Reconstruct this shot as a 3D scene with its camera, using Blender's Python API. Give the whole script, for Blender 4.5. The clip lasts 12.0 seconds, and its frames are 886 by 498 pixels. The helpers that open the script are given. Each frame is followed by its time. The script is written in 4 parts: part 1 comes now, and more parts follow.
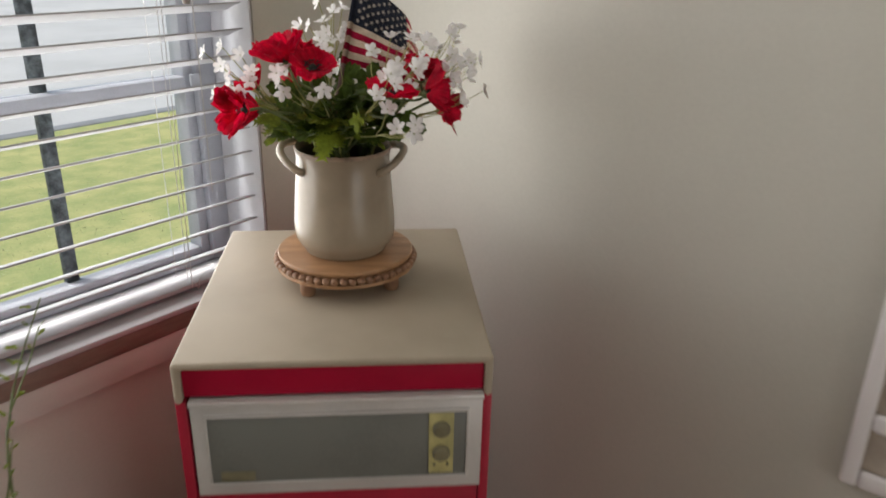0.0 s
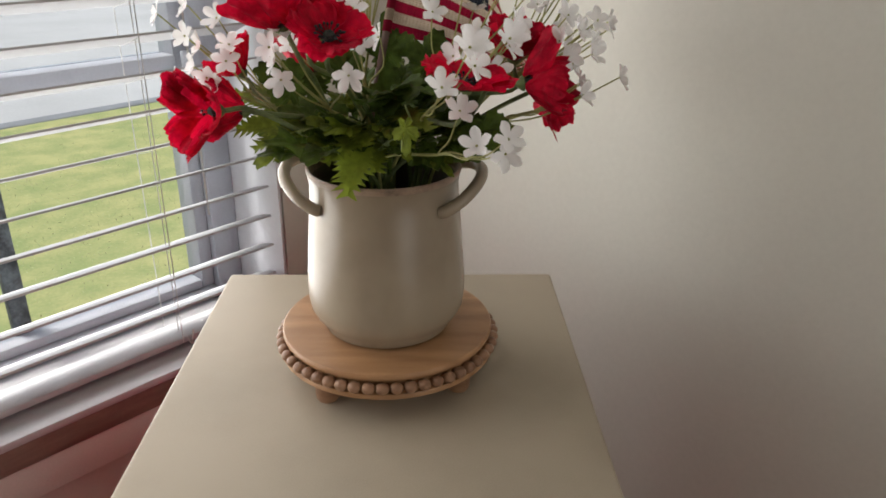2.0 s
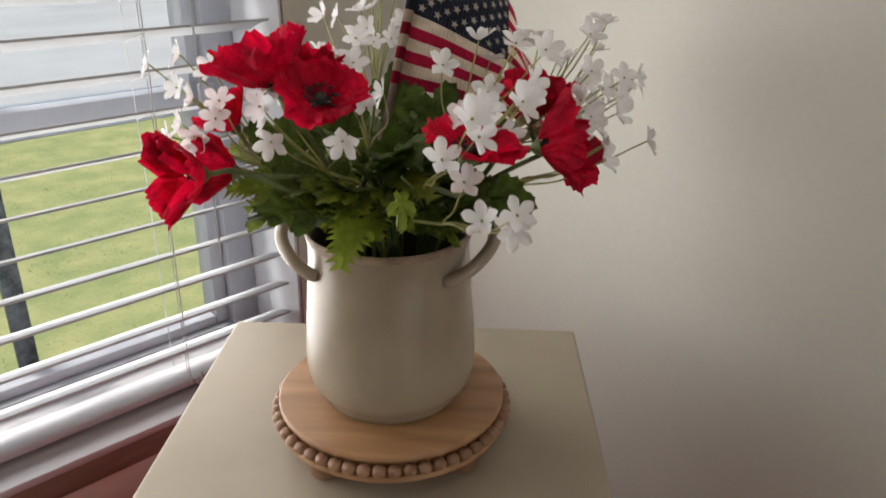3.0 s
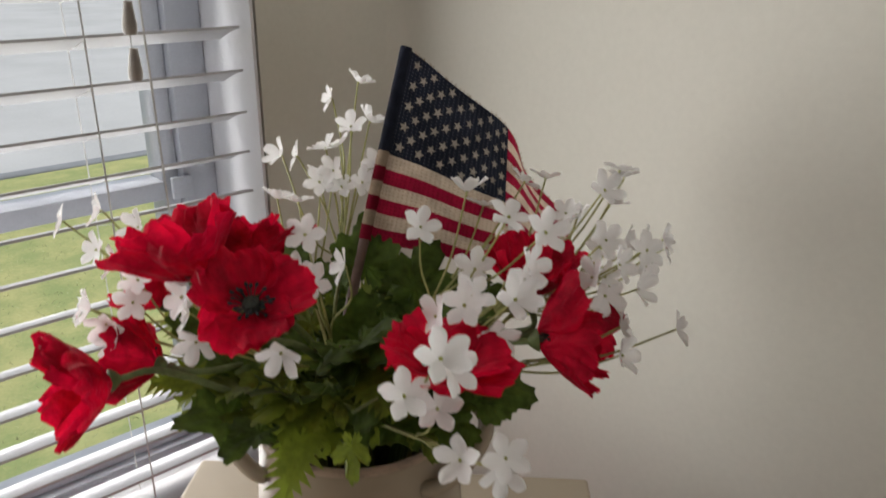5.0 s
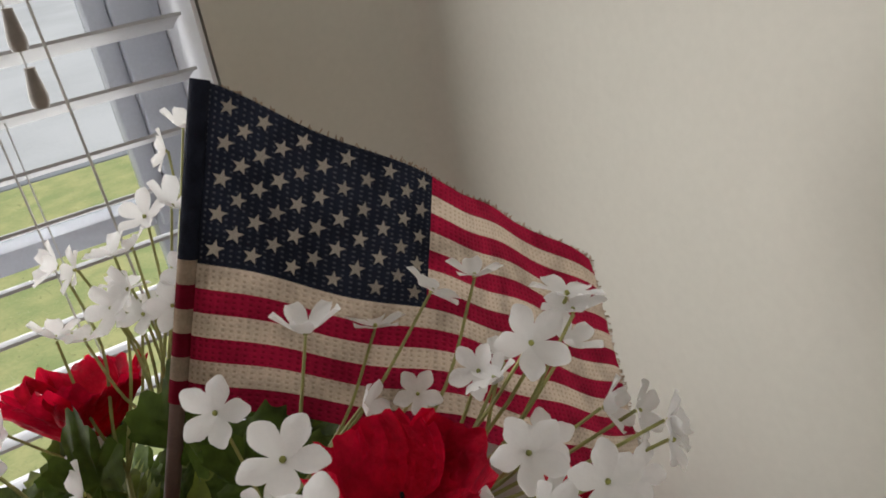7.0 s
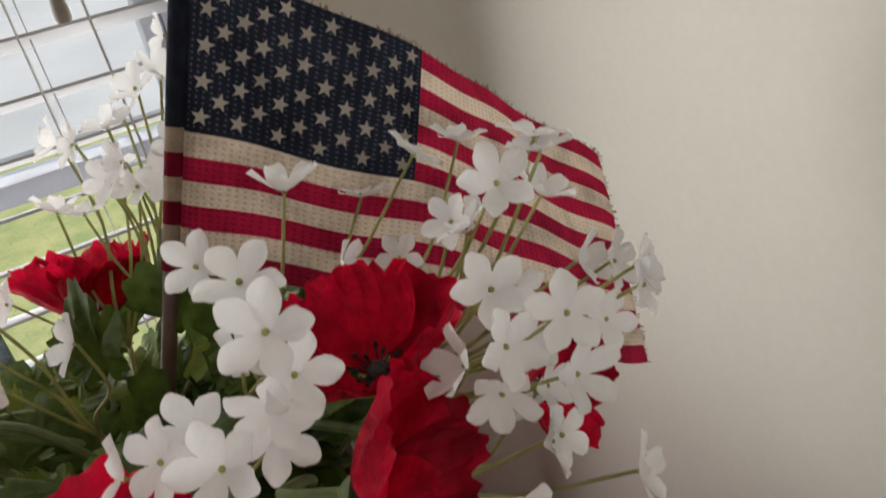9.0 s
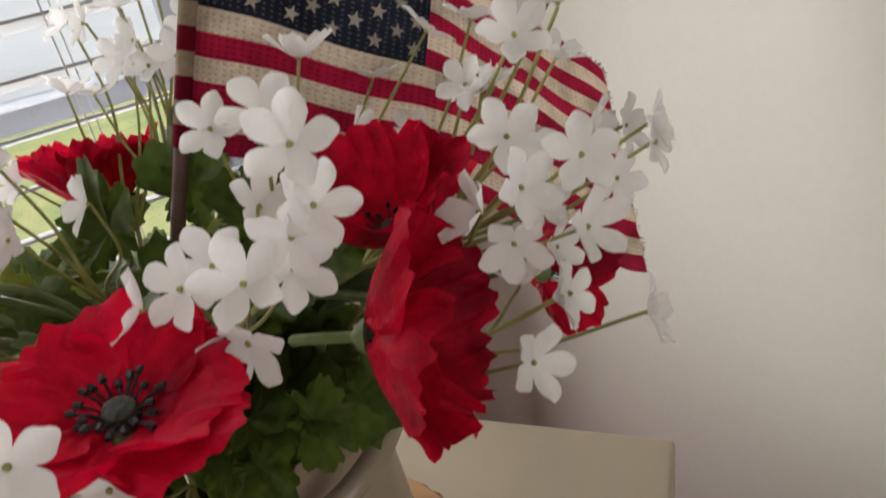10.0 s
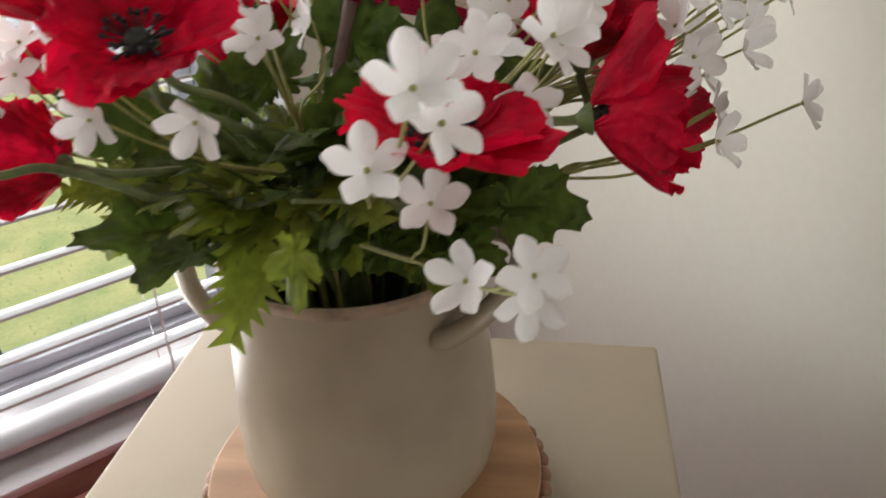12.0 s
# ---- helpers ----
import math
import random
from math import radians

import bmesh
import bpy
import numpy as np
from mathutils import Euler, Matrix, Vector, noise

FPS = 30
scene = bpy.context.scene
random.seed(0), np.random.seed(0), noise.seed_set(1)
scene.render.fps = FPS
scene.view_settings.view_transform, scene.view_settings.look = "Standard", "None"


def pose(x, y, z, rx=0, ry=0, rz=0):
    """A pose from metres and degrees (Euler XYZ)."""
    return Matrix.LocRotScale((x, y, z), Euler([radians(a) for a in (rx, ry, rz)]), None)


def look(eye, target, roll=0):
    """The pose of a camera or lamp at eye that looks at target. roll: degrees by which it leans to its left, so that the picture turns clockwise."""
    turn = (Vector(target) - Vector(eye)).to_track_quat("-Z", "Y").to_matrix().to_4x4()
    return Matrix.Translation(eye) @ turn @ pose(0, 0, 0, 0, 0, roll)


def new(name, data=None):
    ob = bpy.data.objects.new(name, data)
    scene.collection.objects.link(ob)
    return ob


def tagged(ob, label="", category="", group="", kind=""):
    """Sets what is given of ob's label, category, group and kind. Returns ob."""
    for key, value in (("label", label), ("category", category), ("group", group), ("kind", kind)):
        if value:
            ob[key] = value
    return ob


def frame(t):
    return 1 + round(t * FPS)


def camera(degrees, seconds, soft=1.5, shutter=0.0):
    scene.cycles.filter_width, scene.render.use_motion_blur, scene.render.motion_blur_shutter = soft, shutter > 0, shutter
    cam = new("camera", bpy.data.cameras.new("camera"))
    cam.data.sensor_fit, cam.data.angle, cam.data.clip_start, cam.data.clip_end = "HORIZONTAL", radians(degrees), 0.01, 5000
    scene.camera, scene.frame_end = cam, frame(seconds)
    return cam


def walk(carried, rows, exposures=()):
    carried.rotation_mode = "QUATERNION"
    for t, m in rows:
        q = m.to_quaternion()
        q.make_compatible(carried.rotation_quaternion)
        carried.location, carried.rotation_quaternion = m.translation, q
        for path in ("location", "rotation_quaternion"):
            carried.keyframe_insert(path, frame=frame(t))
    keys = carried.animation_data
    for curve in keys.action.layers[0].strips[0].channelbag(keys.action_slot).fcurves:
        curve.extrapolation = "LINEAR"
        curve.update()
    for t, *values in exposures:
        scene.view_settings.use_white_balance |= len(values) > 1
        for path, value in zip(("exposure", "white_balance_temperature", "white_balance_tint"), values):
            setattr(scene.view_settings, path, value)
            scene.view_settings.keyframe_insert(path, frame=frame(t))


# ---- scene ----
cam = camera(60.0, 12.0, 1.7, 0.5)
PATH = [
    (0, (-0.241, 0.016, 1.419), (1.214, 1.161, 0.663), 1.2),
    (0.5, (-0.073, 0.14, 1.403), (1.321, 1.359, 0.647), 2.2),
    (1, (-0.017, 0.252, 1.371), (1.37, 1.467, 0.596), 0.9),
    (1.5, (0.03, 0.296, 1.352), (1.41, 1.506, 0.556), 0.5),
    (2, (0.065, 0.316, 1.345), (1.417, 1.549, 0.538), 0.4),
    (2.5, (0.1, 0.327, 1.355), (1.417, 1.598, 0.549), 0.5),
    (3, (0.135, 0.345, 1.369), (1.42, 1.66, 0.583), 0.6),
    (3.2, (0.147, 0.352, 1.372), (1.424, 1.683, 0.599), 0.8),
    (4.8, (0.25, 0.419, 1.418), (1.509, 1.79, 0.687), 0.9),
    (5, (0.257, 0.434, 1.428), (1.519, 1.803, 0.697), 0.5),
    (5.5, (0.284, 0.483, 1.443), (1.555, 1.821, 0.674), -1.8),
    (6, (0.374, 0.52, 1.444), (1.563, 1.9, 0.617), -3.0),
    (6.5, (0.472, 0.538, 1.434), (1.469, 2.037, 0.563), -6.1),
    (6.7, (0.505, 0.537, 1.43), (1.433, 2.075, 0.553), -7.7),
    (8.3, (0.541, 0.522, 1.41), (1.235, 2.146, 0.47), -12.5),
    (8.5, (0.537, 0.519, 1.405), (1.231, 2.137, 0.456), -12.4),
    (9, (0.531, 0.511, 1.39), (1.226, 2.116, 0.42), -11.9),
    (9.5, (0.519, 0.504, 1.374), (1.216, 2.092, 0.378), -11.3),
    (10, (0.508, 0.497, 1.359), (1.207, 2.069, 0.339), -10.3),
    (10.5, (0.492, 0.493, 1.34), (1.204, 2.042, 0.294), -8.9),
    (11, (0.461, 0.488, 1.336), (1.228, 2.006, 0.283), -7.4),
    (11.5, (0.407, 0.495, 1.33), (1.321, 1.956, 0.315), -5.2),
    (12, (0.345, 0.495, 1.322), (1.397, 1.886, 0.344), -2.4),
]
EXPOSURES = [(0.0, 0.02), (0.6, 0.05), (3.0, 0.0), (5.0, -0.18), (6.5, -0.18), (8.5, -0.02), (9.5, 0.1), (11.0, 0.26), (12.0, 0.26)]
walk(cam, [(t, look(eye, target, roll)) for t, eye, target, roll in PATH], EXPOSURES)

# ---- light ----
world = bpy.data.worlds.new("sky")
scene.world = world
world.use_nodes = True
wn = world.node_tree.nodes
sky = wn.new("ShaderNodeTexSky")
sky.sky_type, sky.sun_disc = "NISHITA", False
sky.sun_elevation, sky.sun_rotation = radians(50), radians(150)
sky.dust_density, sky.air_density = 4.0, 1.0
wn["Background"].inputs["Strength"].default_value = 0.15
world.node_tree.links.new(sky.outputs[0], wn["Background"].inputs["Color"])

sun_data = bpy.data.lights.new("sun", "SUN")
sun_data.energy, sun_data.angle, sun_data.color = 3.4, radians(25), (1.0, 0.95, 0.88)
sun = new("sun", sun_data)
sun.matrix_world = look((0, 0, 0), (0.35, -0.6, -0.9))


def window_light(name, x, y, z, wide, high, watts, turn, colour):
    data = bpy.data.lights.new(name, "AREA")
    data.shape, data.size, data.size_y, data.energy, data.color = "RECTANGLE", wide, high, watts, colour
    ob = new(name, data)
    ob.matrix_world = pose(x, y, z, 90, 0, turn)
    return ob


# daylight in the window's opening (shines towards -y) and in the glazed door behind the camera (towards +y)
window_light("window_daylight", -0.02, 1.302, 1.42, 1.3, 1.25, 15.0, 180, (1.0, 0.985, 0.965))
window_light("window_daylight_inner", -0.02, 1.2125, 1.42, 1.3, 1.25, 12.0, 180, (1.0, 0.985, 0.965))
window_light("door_daylight", -0.35, -2.86, 1.1, 1.7, 1.9, 18.5, 0, (1.0, 0.955, 0.9))

# ---- materials ----


def mat(name, colour, rough=0.6, metal=0.0, vary=0.12, scale=12.0, bump=0.1, bump_scale=300.0, through_light=0.0, spec=0.4, second=None, stretch=(1, 1, 1), sheen=0.0):
    """A surface with colour variation at two scales and a fine relief."""
    m = bpy.data.materials.new(name)
    m.use_nodes = True
    t = m.node_tree
    n, l = t.nodes, t.links
    b = n["Principled BSDF"]
    co = n.new("ShaderNodeTexCoord")
    mp = n.new("ShaderNodeMapping")
    mp.inputs["Scale"].default_value = stretch
    l.new(co.outputs["Object"], mp.inputs["Vector"])
    big, fine = n.new("ShaderNodeTexNoise"), n.new("ShaderNodeTexNoise")
    big.inputs["Scale"].default_value, fine.inputs["Scale"].default_value = scale, bump_scale
    big.inputs["Detail"].default_value, fine.inputs["Detail"].default_value = 5, 3
    l.new(mp.outputs[0], big.inputs["Vector"])
    l.new(mp.outputs[0], fine.inputs["Vector"])
    add = n.new("ShaderNodeMath")
    add.operation, add.use_clamp = "MULTIPLY_ADD", True
    l.new(fine.outputs["Fac"], add.inputs[0])
    add.inputs[1].default_value = 0.35
    l.new(big.outputs["Fac"], add.inputs[2])
    info = n.new("ShaderNodeObjectInfo")
    shift = n.new("ShaderNodeMath")
    shift.operation = "MULTIPLY_ADD"
    l.new(info.outputs["Random"], shift.inputs[0])
    shift.inputs[1].default_value = 0.2
    l.new(add.outputs[0], shift.inputs[2])
    ramp = n.new("ShaderNodeValToRGB")
    c2 = second or tuple(c * (1 - 2.2 * vary) for c in colour)
    c1 = colour if second else tuple(min(1, c * (1 + 0.8 * vary)) for c in colour)
    ramp.color_ramp.elements[0].position, ramp.color_ramp.elements[1].position = 0.57, 0.92
    ramp.color_ramp.elements[0].color, ramp.color_ramp.elements[1].color = (*c2, 1), (*c1, 1)
    l.new(shift.outputs[0], ramp.inputs[0])
    l.new(ramp.outputs[0], b.inputs["Base Color"])
    b.inputs["Roughness"].default_value, b.inputs["Metallic"].default_value = rough, metal
    b.inputs["Specular IOR Level"].default_value = spec
    b.inputs["Sheen Weight"].default_value = sheen
    bm_ = n.new("ShaderNodeBump")
    bm_.inputs["Strength"].default_value, bm_.inputs["Distance"].default_value = bump, 0.002
    l.new(fine.outputs["Fac"], bm_.inputs["Height"])
    l.new(bm_.outputs[0], b.inputs["Normal"])
    if through_light:
        tr, mix = n.new("ShaderNodeBsdfTranslucent"), n.new("ShaderNodeMixShader")
        l.new(ramp.outputs[0], tr.inputs["Color"])
        l.new(bm_.outputs[0], tr.inputs["Normal"])
        mix.inputs[0].default_value = through_light
        l.new(b.outputs[0], mix.inputs[1])
        l.new(tr.outputs[0], mix.inputs[2])
        l.new(mix.outputs[0], n["Material Output"].inputs["Surface"])
    return m


def glass_mat(name):
    m = bpy.data.materials.new(name)
    m.use_nodes = True
    b = m.node_tree.nodes["Principled BSDF"]
    b.inputs["Transmission Weight"].default_value, b.inputs["Roughness"].default_value, b.inputs["IOR"].default_value = 1.0, 0.0, 1.02
    b.inputs["Base Color"].default_value = (0.97, 1.0, 0.99, 1)
    return m


def weave_mat(name, colour, dark):
    """Coarse woven burlap: crossing threads give the relief and the gaps; dark tints these, paler where above 1."""
    m = mat(name, colour, 0.9, vary=0.18, scale=60, bump=0.25, bump_scale=900, through_light=0.22, spec=0.1)
    n, l = m.node_tree.nodes, m.node_tree.links
    uv = n.new("ShaderNodeUVMap")
    waves = []
    for way in ("X", "Y"):
        w = n.new("ShaderNodeTexWave")
        w.bands_direction, w.wave_profile = way, "SIN"
        w.inputs["Scale"].default_value = 24.0 if way == "X" else 17.0
        w.inputs["Distortion"].default_value, w.inputs["Detail Scale"].default_value = 1.2, 3.0
        l.new(uv.outputs[0], w.inputs["Vector"])
        waves.append(w)
    least = n.new("ShaderNodeMath")
    least.operation = "MAXIMUM"
    l.new(waves[0].outputs["Fac"], least.inputs[0])
    l.new(waves[1].outputs["Fac"], least.inputs[1])
    ramp = n.new("ShaderNodeValToRGB")
    ramp.color_ramp.elements[0].position, ramp.color_ramp.elements[1].position = 0.12, 0.42
    ramp.color_ramp.elements[0].color, ramp.color_ramp.elements[1].color = (*dark, 1), (1, 1, 1, 1)
    l.new(least.outputs[0], ramp.inputs[0])
    mix = n.new("ShaderNodeMix")
    mix.data_type, mix.blend_type = "RGBA", "MULTIPLY"
    mix.inputs["Factor"].default_value = 0.8
    b = n["Principled BSDF"]
    old = b.inputs["Base Color"].links[0].from_socket
    l.new(old, mix.inputs[6])
    l.new(ramp.outputs[0], mix.inputs[7])
    l.new(mix.outputs[2], b.inputs["Base Color"])
    relief = n.new("ShaderNodeBump")
    relief.inputs["Strength"].default_value, relief.inputs["Distance"].default_value = 0.7, 0.0006
    l.new(least.outputs[0], relief.inputs["Height"])
    l.new(relief.outputs[0], b.inputs["Normal"])
    return m


def wood_mat(name, light, dark, rough=0.55):
    """Wood with long wavering grain, paler bands and fine pores."""
    m = mat(name, light, rough, vary=0.1, scale=7, bump=0.15, bump_scale=220, second=dark, stretch=(1.2, 8, 8))
    n, l = m.node_tree.nodes, m.node_tree.links
    wave = n.new("ShaderNodeTexWave")
    wave.bands_direction = "Y"
    wave.inputs["Scale"].default_value, wave.inputs["Distortion"].default_value = 6.0, 20.0
    wave.inputs["Detail"].default_value, wave.inputs["Detail Scale"].default_value = 4.0, 1.2
    turn = n.new("ShaderNodeMapping")
    turn.inputs["Scale"].default_value = (0.25, 1.6, 1.0)
    co = n["Texture Coordinate"]
    l.new(co.outputs["Object"], turn.inputs["Vector"])
    l.new(turn.outputs[0], wave.inputs["Vector"])
    mix = n.new("ShaderNodeMix")
    mix.data_type, mix.blend_type = "RGBA", "MULTIPLY"
    mix.inputs["Factor"].default_value = 0.35
    tone = n.new("ShaderNodeValToRGB")
    tone.color_ramp.elements[0].color, tone.color_ramp.elements[1].color = (0.55, 0.48, 0.42, 1), (1, 1, 1, 1)
    l.new(wave.outputs["Fac"], tone.inputs[0])
    b = n["Principled BSDF"]
    old = b.inputs["Base Color"].links[0].from_socket
    l.new(old, mix.inputs[6])
    l.new(tone.outputs[0], mix.inputs[7])
    l.new(mix.outputs[2], b.inputs["Base Color"])
    return m


WALL = mat("wall_paint", (0.53, 0.512, 0.455), 0.75, vary=0.03, scale=2.2, bump=0.09, bump_scale=140, spec=0.25)
CEIL = mat("ceiling_paint", (0.78, 0.77, 0.74), 0.9, vary=0.03, scale=2, bump=0.4, bump_scale=90)
TRIM = mat("white_trim_paint", (0.42, 0.42, 0.44), 0.6, vary=0.05, scale=8, bump=0.05, spec=0.2)
JAMB = mat("white_jamb_plaster", (0.62, 0.62, 0.65), 0.7, vary=0.03, scale=5, bump=0.15, bump_scale=150)
VINYL = mat("grey_vinyl_frame", (0.43, 0.45, 0.5), 0.45, vary=0.06, scale=10, bump=0.04)
MUNTIN = mat("weathered_grey_bar", (0.13, 0.145, 0.165), 0.6, vary=0.3, scale=60, bump=0.2)
SLAT = mat("white_faux_wood_slat", (0.43, 0.43, 0.445), 0.58, vary=0.04, scale=10, bump=0.05, bump_scale=400, spec=0.22)
CORD = mat("blind_cord", (0.62, 0.62, 0.6), 0.8, bump=0.2, bump_scale=2000)
TASSEL = mat("taupe_tassel", (0.2, 0.175, 0.15), 0.5, vary=0.1, scale=60)
BROWN = wood_mat("brown_sill_edge", (0.25, 0.19, 0.15), (0.16, 0.12, 0.095), 0.6)
APRON = mat("greige_apron_paint", (0.52, 0.52, 0.475), 0.6, vary=0.04, scale=6, bump=0.1)
FLOOR = wood_mat("floor_board", (0.36, 0.25, 0.17), (0.22, 0.145, 0.095), 0.45)
GLASS = glass_mat("window_glass")
LAWN = mat("lawn", (0.39, 0.385, 0.18), 0.95, vary=0.3, scale=5.0, bump=0.7, bump_scale=55, second=(0.25, 0.3, 0.13), spec=0.05)
BLADE = mat("grass_blade", (0.4, 0.41, 0.23), 0.7, vary=0.3, scale=0.8, bump=0.0, through_light=0.5, second=(0.33, 0.37, 0.19))
ROAD = mat("pale_concrete", (0.42, 0.43, 0.435), 0.9, vary=0.06, scale=0.6, bump=0.3, bump_scale=40)
KERB = mat("kerb_concrete", (0.2, 0.215, 0.23), 0.9, vary=0.1, scale=3, bump=0.3, bump_scale=60)

CREAM = mat("cream_enamel", (0.365, 0.308, 0.236), 0.5, vary=0.06, scale=7, bump=0.12, bump_scale=700, spec=0.22)
RED_METAL = mat("red_enamel", (0.36, 0.006, 0.032), 0.45, vary=0.08, scale=9, bump=0.05, bump_scale=200, spec=0.15)
RED_BRIGHT = mat("bright_red_plastic", (0.36, 0.012, 0.035), 0.4, vary=0.08, scale=12, bump=0.05, bump_scale=200)
SILVER = mat("satin_white_metal", (0.62, 0.6, 0.58), 0.35, 0.25, vary=0.05, scale=10, bump=0.05, bump_scale=300)
DOORGREY = mat("grey_oven_glass", (0.17, 0.175, 0.16), 0.3, vary=0.08, scale=8, bump=0.02, bump_scale=200)
DIALPLATE = mat("yellowed_dial_plate", (0.5, 0.45, 0.2), 0.5, vary=0.12, scale=30, bump=0.1)
DIAL = mat("grey_brown_dial", (0.2, 0.18, 0.11), 0.4, vary=0.1, scale=40)
DARK = mat("dark_gap", (0.02, 0.018, 0.018), 0.8, vary=0.1)

GLAZE = mat("cream_stoneware_glaze", (0.315, 0.256, 0.186), 0.27, vary=0.1, scale=11, bump=0.12, bump_scale=28, spec=0.5, second=(0.235, 0.182, 0.128), stretch=(1, 1, 0.8))
RIMGLAZE = mat("bare_brown_rim", (0.25, 0.175, 0.125), 0.45, vary=0.2, scale=60, bump=0.2)
INSIDE = mat("dark_vase_inside", (0.12, 0.1, 0.08), 0.6, vary=0.1)
MANGO = wood_mat("mango_wood", (0.47, 0.27, 0.135), (0.34, 0.18, 0.085), 0.42)
BEAD = wood_mat("turned_bead_wood", (0.36, 0.205, 0.12), (0.22, 0.115, 0.065), 0.42)
POLE = wood_mat("dark_dowel", (0.15, 0.09, 0.075), (0.085, 0.05, 0.045), 0.5)

POPPY = mat("red_silk_petal", (0.6, 0.004, 0.034), 0.5, vary=0.25, scale=45, bump=0.8, bump_scale=200, through_light=0.4, spec=0.12, sheen=0.0)
STAMEN = mat("black_stamen", (0.012, 0.013, 0.018), 0.6, vary=0.3, scale=300)
BOSS = mat("grey_green_seed_boss", (0.05, 0.055, 0.045), 0.8, vary=0.3, scale=500, bump=0.5, bump_scale=900)
PETAL = mat("white_silk_petal", (0.88, 0.87, 0.865), 0.65, vary=0.03, scale=60, bump=0.2, bump_scale=300, through_light=0.28, spec=0.2)
EYE = mat("yellow_green_eye", (0.35, 0.36, 0.1), 0.6, vary=0.2, scale=300)
STEM = mat("olive_stem", (0.3, 0.3, 0.1), 0.55, vary=0.15, scale=80, bump=0.1)
STEM_GREEN = mat("green_stem", (0.13, 0.17, 0.06), 0.55, vary=0.2, scale=60, bump=0.1)
LEAF_DARK = mat("dark_green_leaf", (0.072, 0.112, 0.018), 0.55, vary=0.3, scale=3.5, bump=0.3, bump_scale=9, through_light=0.25, spec=0.15)
LEAF_BRIGHT = mat("yellow_green_leaf", (0.175, 0.222, 0.024), 0.5, vary=0.25, scale=3.5, bump=0.3, bump_scale=9, through_light=0.35, spec=0.3)
WHITEPLASTIC = mat("white_plastic", (0.76, 0.73, 0.73), 0.4, vary=0.03, scale=10, bump=0.03)
TAN = mat("tan_panel", (0.42, 0.36, 0.3), 0.7, vary=0.1, scale=15, bump=0.2)
# navy gaps tinted pale: light through the weave's holes, put into the colour
NAVY = weave_mat("navy_burlap", (0.0125, 0.0145, 0.024), (9.0, 8.0, 5.5))
NAVY_SLEEVE = mat("navy_sleeve_cloth", (0.0125, 0.0145, 0.024), 0.9, vary=0.2, scale=120, bump=0.4, bump_scale=1500, spec=0.1)
CRIMSON = weave_mat("crimson_burlap", (0.29, 0.009, 0.036), (0.35, 0.3, 0.3))
OATMEAL = weave_mat("oatmeal_burlap", (0.53, 0.43, 0.34), (0.5, 0.45, 0.4))
STARWHITE = mat("printed_star", (0.42, 0.37, 0.315), 0.9, vary=0.2, scale=300, bump=0.3, bump_scale=900, through_light=0.1)

# ---- building helpers ----


def mesh_of(name, bm, material, smooth=True):
    bmesh.ops.recalc_face_normals(bm, faces=bm.faces)
    me = bpy.data.meshes.new(name)
    bm.to_mesh(me)
    bm.free()
    for mt in material if isinstance(material, (list, tuple)) else (material,):
        me.materials.append(mt)
    if smooth:
        me.polygons.foreach_set("use_smooth", [True] * len(me.polygons))
        me.set_sharp_from_angle(angle=radians(38))
    return me


def thing(name, m, label, category, group="", kind=""):
    e = new(name)
    e.empty_display_size = 0.05
    e.matrix_basis = m
    return tagged(e, label, category, group, kind)


def piece(name, me, parent=None, m=None, label=""):
    ob = new(name, me)
    if parent:
        ob.parent = parent
    if m is not None:
        ob.matrix_basis = m
    return tagged(ob, label)


def part(name, bm, material, parent=None, label="", m=None, smooth=True):
    return piece(name, mesh_of(name, bm, material, smooth), parent, m, label)


def box(bm, x0, x1, y0, y1, z0, z1, bevel=0.0, segments=2):
    b = bmesh.new()
    bmesh.ops.create_cube(b, size=1)
    for v in b.verts:
        v.co = ((x0 + x1) / 2 + v.co.x * (x1 - x0), (y0 + y1) / 2 + v.co.y * (y1 - y0), (z0 + z1) / 2 + v.co.z * (z1 - z0))
    if bevel:
        bmesh.ops.bevel(b, geom=b.edges[:], offset=bevel, segments=segments, affect="EDGES", profile=0.5)
    me = bpy.data.meshes.new("tmp")
    b.to_mesh(me)
    b.free()
    bm.from_mesh(me)
    bpy.data.meshes.remove(me)
    return bm


def block(x0, x1, y0, y1, z0, z1, bevel=0.0, segments=2):
    return box(bmesh.new(), x0, x1, y0, y1, z0, z1, bevel, segments)


def lathe(profile, steps=48, bm=None, cap=False):
    """A turned body from (radius, height) pairs round the z axis."""
    bm = bm or bmesh.new()
    rings = []
    for r, z in profile:
        if r < 1e-5:
            rings.append([bm.verts.new((0, 0, z))])
        else:
            rings.append([bm.verts.new((r * math.cos(2 * math.pi * i / steps), r * math.sin(2 * math.pi * i / steps), z)) for i in range(steps)])
    for a, b in zip(rings, rings[1:]):
        for i in range(steps):
            j = (i + 1) % steps
            if len(a) == 1 and len(b) == 1:
                continue
            if len(a) == 1:
                bm.faces.new((a[0], b[i], b[j]))
            elif len(b) == 1:
                bm.faces.new((a[i], b[0], a[j]))
            else:
                bm.faces.new((a[i], b[i], b[j], a[j]))
    return bm


